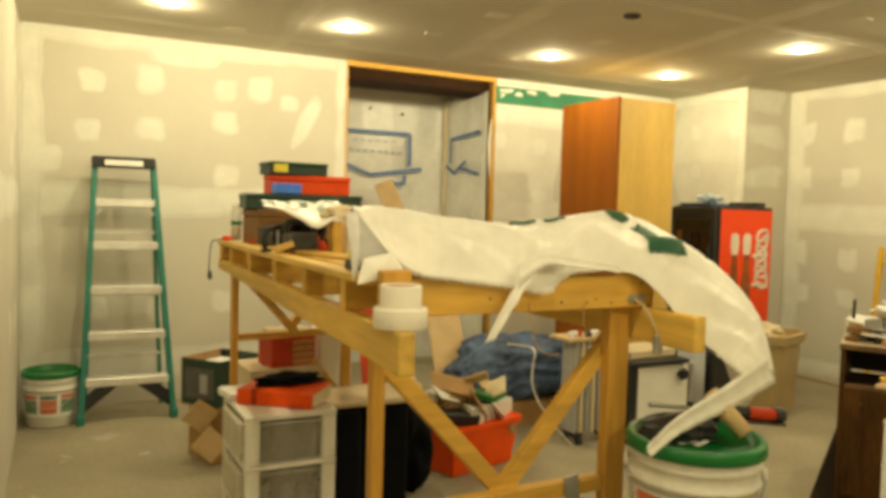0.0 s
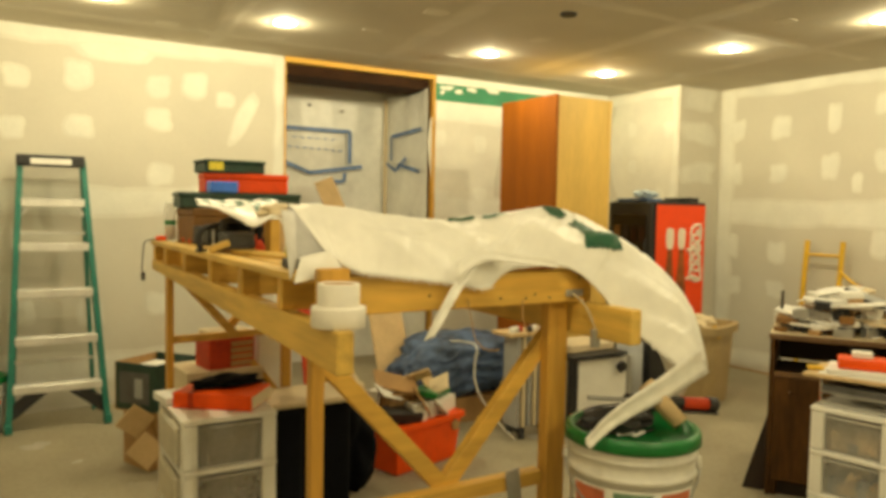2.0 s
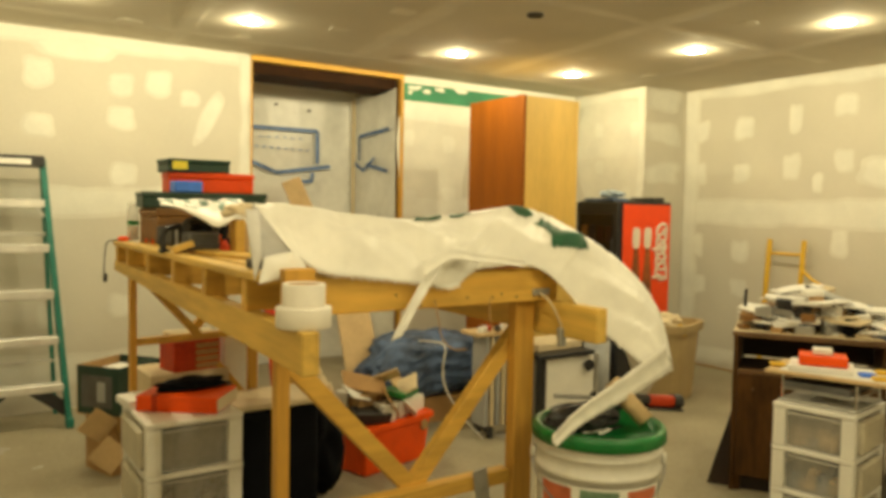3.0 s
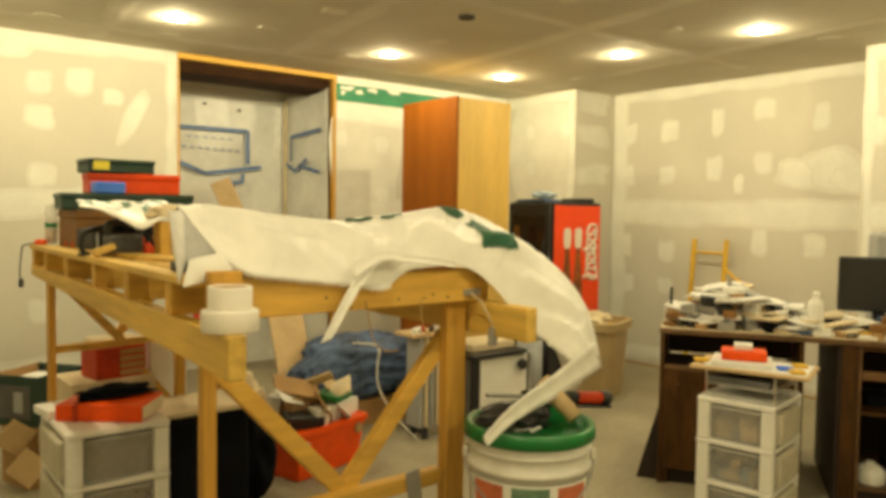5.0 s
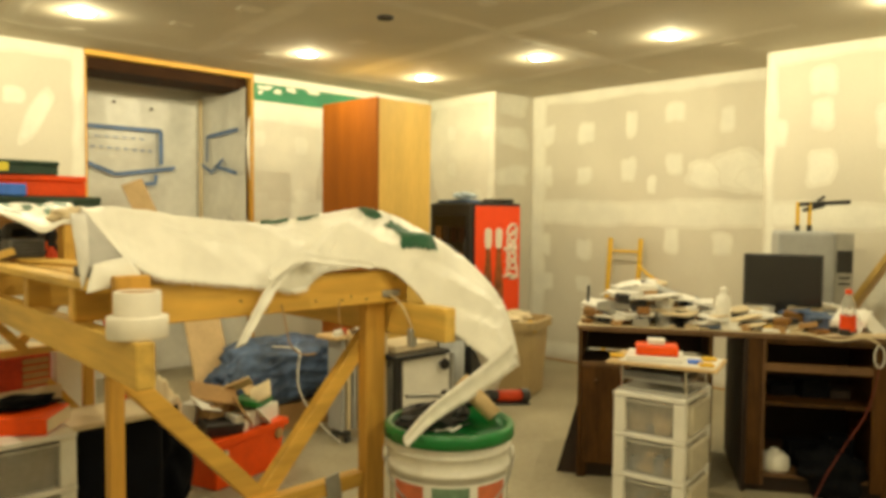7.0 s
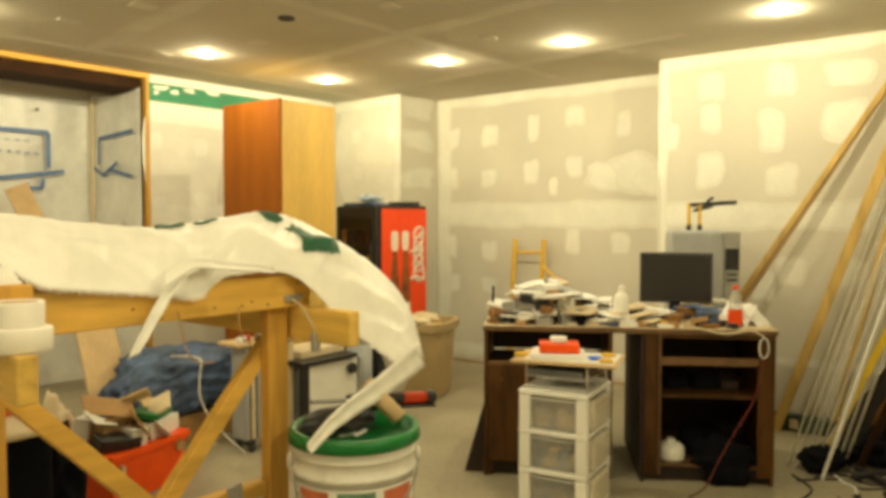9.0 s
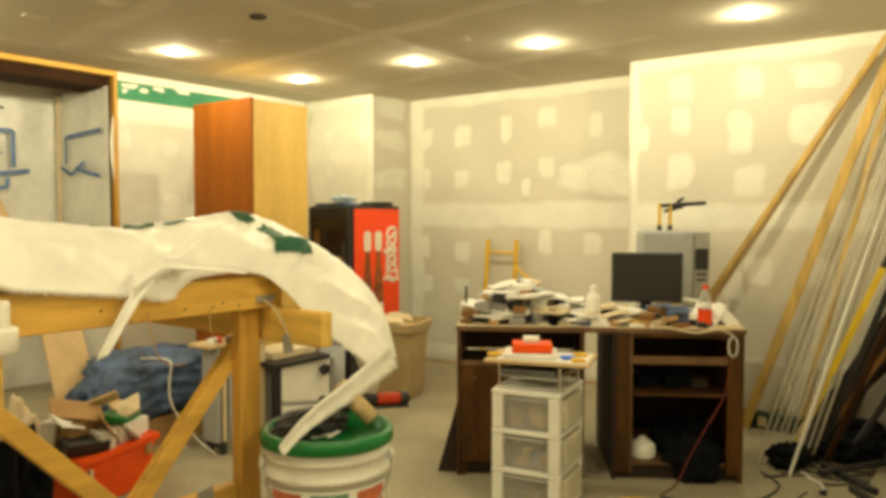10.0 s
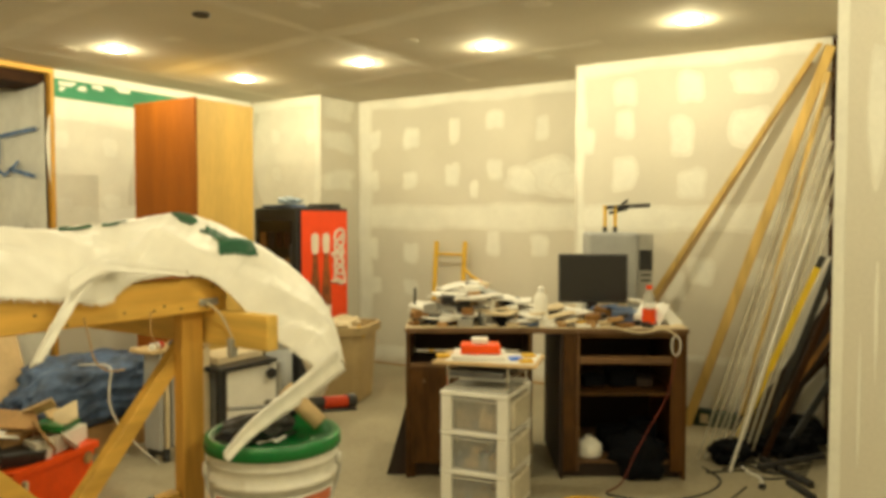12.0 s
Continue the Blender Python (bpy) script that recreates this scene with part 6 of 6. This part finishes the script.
wj = dthing("white_jug", 0.97, 0.12, 0.093, "white plastic jug inside the open desk", "jug")
part("body", lathe([(0, 0), (0.066, 0), (0.07, 0.015), (0.068, 0.06), (0.045, 0.085), (0.022, 0.092), (0.02, 0.105)], 22, cap=False), M_white, wj, local=True, smooth=True)
for x, z, w, h, mt in ((1.0, 0.443, 0.12, 0.06, M_navy), (1.15, 0.443, 0.14, 0.09, M_navy), (1.28, 0.443, 0.09, 0.05, M_inside), (1.12, 0.093, 0.16, 0.12, M_navy), (1.28, 0.093, 0.12, 0.16, M_navy)):
    dt = dthing("stored_gadget", x, 0.24, z, "dark gadget stored in the desk compartment", "device", rg.uniform(-20, 20))
    part("body", boxed(-w / 2, w / 2, -0.06, 0.06, 0, h, 0.006), mt, dt, local=True)
fc = thing("floor_cable", dw(1.3, -0.3, 0), "thin dark cables trailing over the floor", "cable")
part("cable", tube(curve_points([dw(1.0, -0.22, 0.005), dw(1.2, -0.3, 0.005), dw(1.45, -0.22, 0.005), dw(1.62, -0.02, 0.005), dw(1.6, 0.2, 0.005)]), 0.005, 6), M_black, fc)
part("cable", tube(curve_points([dw(1.1, -0.34, 0.005), dw(1.3, -0.42, 0.005), dw(1.5, -0.35, 0.005), dw(1.72, -0.1, 0.005)]), 0.004, 6), M_black, fc)
yd = thing("yellow_cord_coil", dw(0.86, -0.47, 0), "coiled yellow cord on the floor", "cord")
part("coil", tube([dw(0.86 + (0.10 + 0.004 * i / 9) * math.cos(i * 0.35), -0.47 + 0.10 * math.sin(i * 0.35), 0.008 + 0.0009 * i) for i in range(56)], 0.008, 6), M_yellow, yd)

# ---- lumber and poles in the corner ----
def pole(name, a, c, w, h, mt, label, cat="board", up=(0, 0, 1)):
    t_ = thing(name, a, label, cat, "lumber leaning in the corner")
    part("length", beam(a, c, w, h, 0.002, up=up), mt, t_)
    return t_


pole("pine_board", (4.93, 2.02, 0.0), (5.135, 0.56, 2.40), 0.014, 0.032, M_maplez, "long pine strip leaning in the corner")
pole("pine_board", (4.99, 1.98, 0.0), (5.155, 0.62, 2.30), 0.018, 0.035, M_cardl, "long pale board leaning in the corner")
pole("pine_stud", (5.05, 1.295, 0.0), (5.105, 0.50, 2.37), 0.035, 0.058, M_maplez, "pine stud leaning in the corner")
pole("pine_stud", (5.10, 0.987, 0.0), (5.05, 0.505, 2.21), 0.026, 0.034, M_maplez, "thin pine stud leaning in the corner")
M_clear = mat("clear_strip", (0.84, 0.80, 0.68), 0.25, scale=5, var=0.06, bump=0.02, alpha=0.36)
for i in range(9):
    pole("clear_plastic_strip", (4.36 + 0.024 * i, 1.05 - 0.030 * i, 0.0), (4.62 + 0.014 * i, 0.475 - 0.008 * i, 2.08 - 0.06 * i - 0.07 * (i % 3)), 0.016, 0.006, M_clear, "long clear plastic strip leaning in the corner", "plastic strip", up=(-0.9, -0.3, 0))
pole("white_trim_rod", (4.247, 0.852, 0.0), (4.75, 0.454, 1.62), 0.011, 0.017, M_white, "slim white trim rod leaning in the corner", "rod")
pole("white_trim_rod", (4.70, 0.955, 0.0), (4.80, 0.449, 1.135), 0.010, 0.016, M_white, "slim white trim rod leaning in the corner", "rod")
yl = pole("spirit_level", (4.57, 0.92, 0.0), (4.62, 0.494, 1.083), 0.022, 0.036, M_levely, "yellow spirit level leaning among the lumber", "level")
part("end_cap", beam((4.62, 0.494, 1.084), (4.622, 0.466, 1.145), 0.021, 0.032, 0.002), M_black, yl)
pole("black_pipe", (4.72, 0.80, 0.0), (4.74, 0.43, 1.10), 0.025, 0.035, M_black, "dark steel rail leaning in the corner", "rail")
pole("black_pipe", (4.86, 0.76, 0.0), (4.92, 0.40, 0.95), 0.03, 0.07, M_inside, "dark board leaning in the corner", "board")
pole("dark_strip", (4.55, 0.74, 0.0), (4.70, 0.40, 0.98), 0.02, 0.03, M_dkwood, "dark timber strip leaning in the corner", "board")
pole("orange_clamp_bar", (4.86, 0.84, 0.0), (4.80, 0.435, 0.707), 0.016, 0.026, M_casewood, "brown bar clamp among the lumber", "clamp")
pole("brown_board", (5.02, 0.90, 0.0), (5.10, 0.36, 1.00), 0.03, 0.10, M_inside, "dark stained board leaning in the corner", "board")
pole("dark_post", (5.14, 0.47, 0.0), (5.14, 0.47, 2.43), 0.05, 0.05, M_dkwood, "dark timber post in the corner", "post", up=(0, 1, 0))
gp = thing("green_carton_strip", (5.12, 1.2, 0.03), "dark green printed carton at the wall foot", "box")
part("body", boxed(5.09, 5.17, 0.98, 1.40, 0.0, 0.10, 0.004), M_dgreen, gp)
part("pale_label", boxed(5.086, 5.0895, 1.17, 1.22, 0.02, 0.08, 0.001), M_manila, gp)
lump("black_tool_bag", 4.46, 0.90, 0.0, 0.14, 0.10, 0.065, M_navy, "black fabric tool bag on the floor", "bag", 0.35, 2.0, 9.0)
lump("dark_tarp_bundle", 4.98, 0.62, 0.0, 0.18, 0.14, 0.09, M_navy, "dark bundled tarp in the lumber corner", "tarp", 0.5, 2.2, 21.0)
lump("dark_tarp_bundle", 4.70, 0.84, 0.0, 0.16, 0.11, 0.055, M_navy, "dark bundled straps in the lumber corner", "straps", 0.5, 2.2, 25.0)
for k_, (a_, c_) in enumerate((((4.62, 0.66, 0.0), (4.90, 0.38, 0.55)), ((4.98, 0.86, 0.0), (4.86, 0.36, 0.80)), ((4.78, 0.92, 0.0), (5.06, 0.42, 0.62)), ((5.08, 1.0, 0.0), (5.12, 0.42, 0.72)))):
    pole("dark_offcut", a_, c_, 0.02, 0.04 + 0.012 * k_, [M_black, M_inside, M_dkwood, M_inside][k_], "dark offcut leaning low in the corner", "offcut")
for k_ in range(5):
    fb_ = thing("thin_cable", (4.2 + 0.1 * k_, 0.7, 0), "thin black cable tangled on the floor", "cable", "tangled floor cables")
    part("cable", tube(curve_points([(4.15 + 0.11 * k_, 0.95 - 0.06 * k_, 0.005), (4.3 + 0.07 * k_, 0.78, 0.005 + 0.004 * k_), (4.22 + 0.1 * k_, 0.66 - 0.02 * k_, 0.005), (4.4 + 0.06 * k_, 0.5, 0.005)]), 0.005, 6), M_black, fb_)
lump("black_tool_bag", 4.80, 0.62, 0.0, 0.20, 0.14, 0.08, M_navy, "dark pile of straps and bags on the floor", "bag", 0.5, 2.4, 14.0)
for a, c in (((4.30, 0.72, 0.03), (4.66, 0.45, 0.05)), ((4.50, 0.74, 0.02), (4.20, 0.45, 0.02)), ((4.20, 0.56, 0.015), (4.02, 0.42, 0.015))):
    fl_ = thing("black_stand_leg", a, "black metal stand leg lying on the floor", "stand")
    part("leg", beam(a, c, 0.035, 0.03, 0.006), M_black, fl_)
wcb = thing("white_floor_cable", (4.3, 0.75, 0), "white cable curling over the floor", "cable")
part("cable", tube(curve_points([(4.36, 0.82, 0.006), (4.27, 0.76, 0.006), (4.22, 0.70, 0.006), (4.16, 0.68, 0.006), (4.08, 0.66, 0.006)]), 0.007, 6), M_white, wcb)
part("plug", boxed(4.05, 4.085, 0.645, 0.675, 0.0, 0.022, 0.004), M_black, wcb)
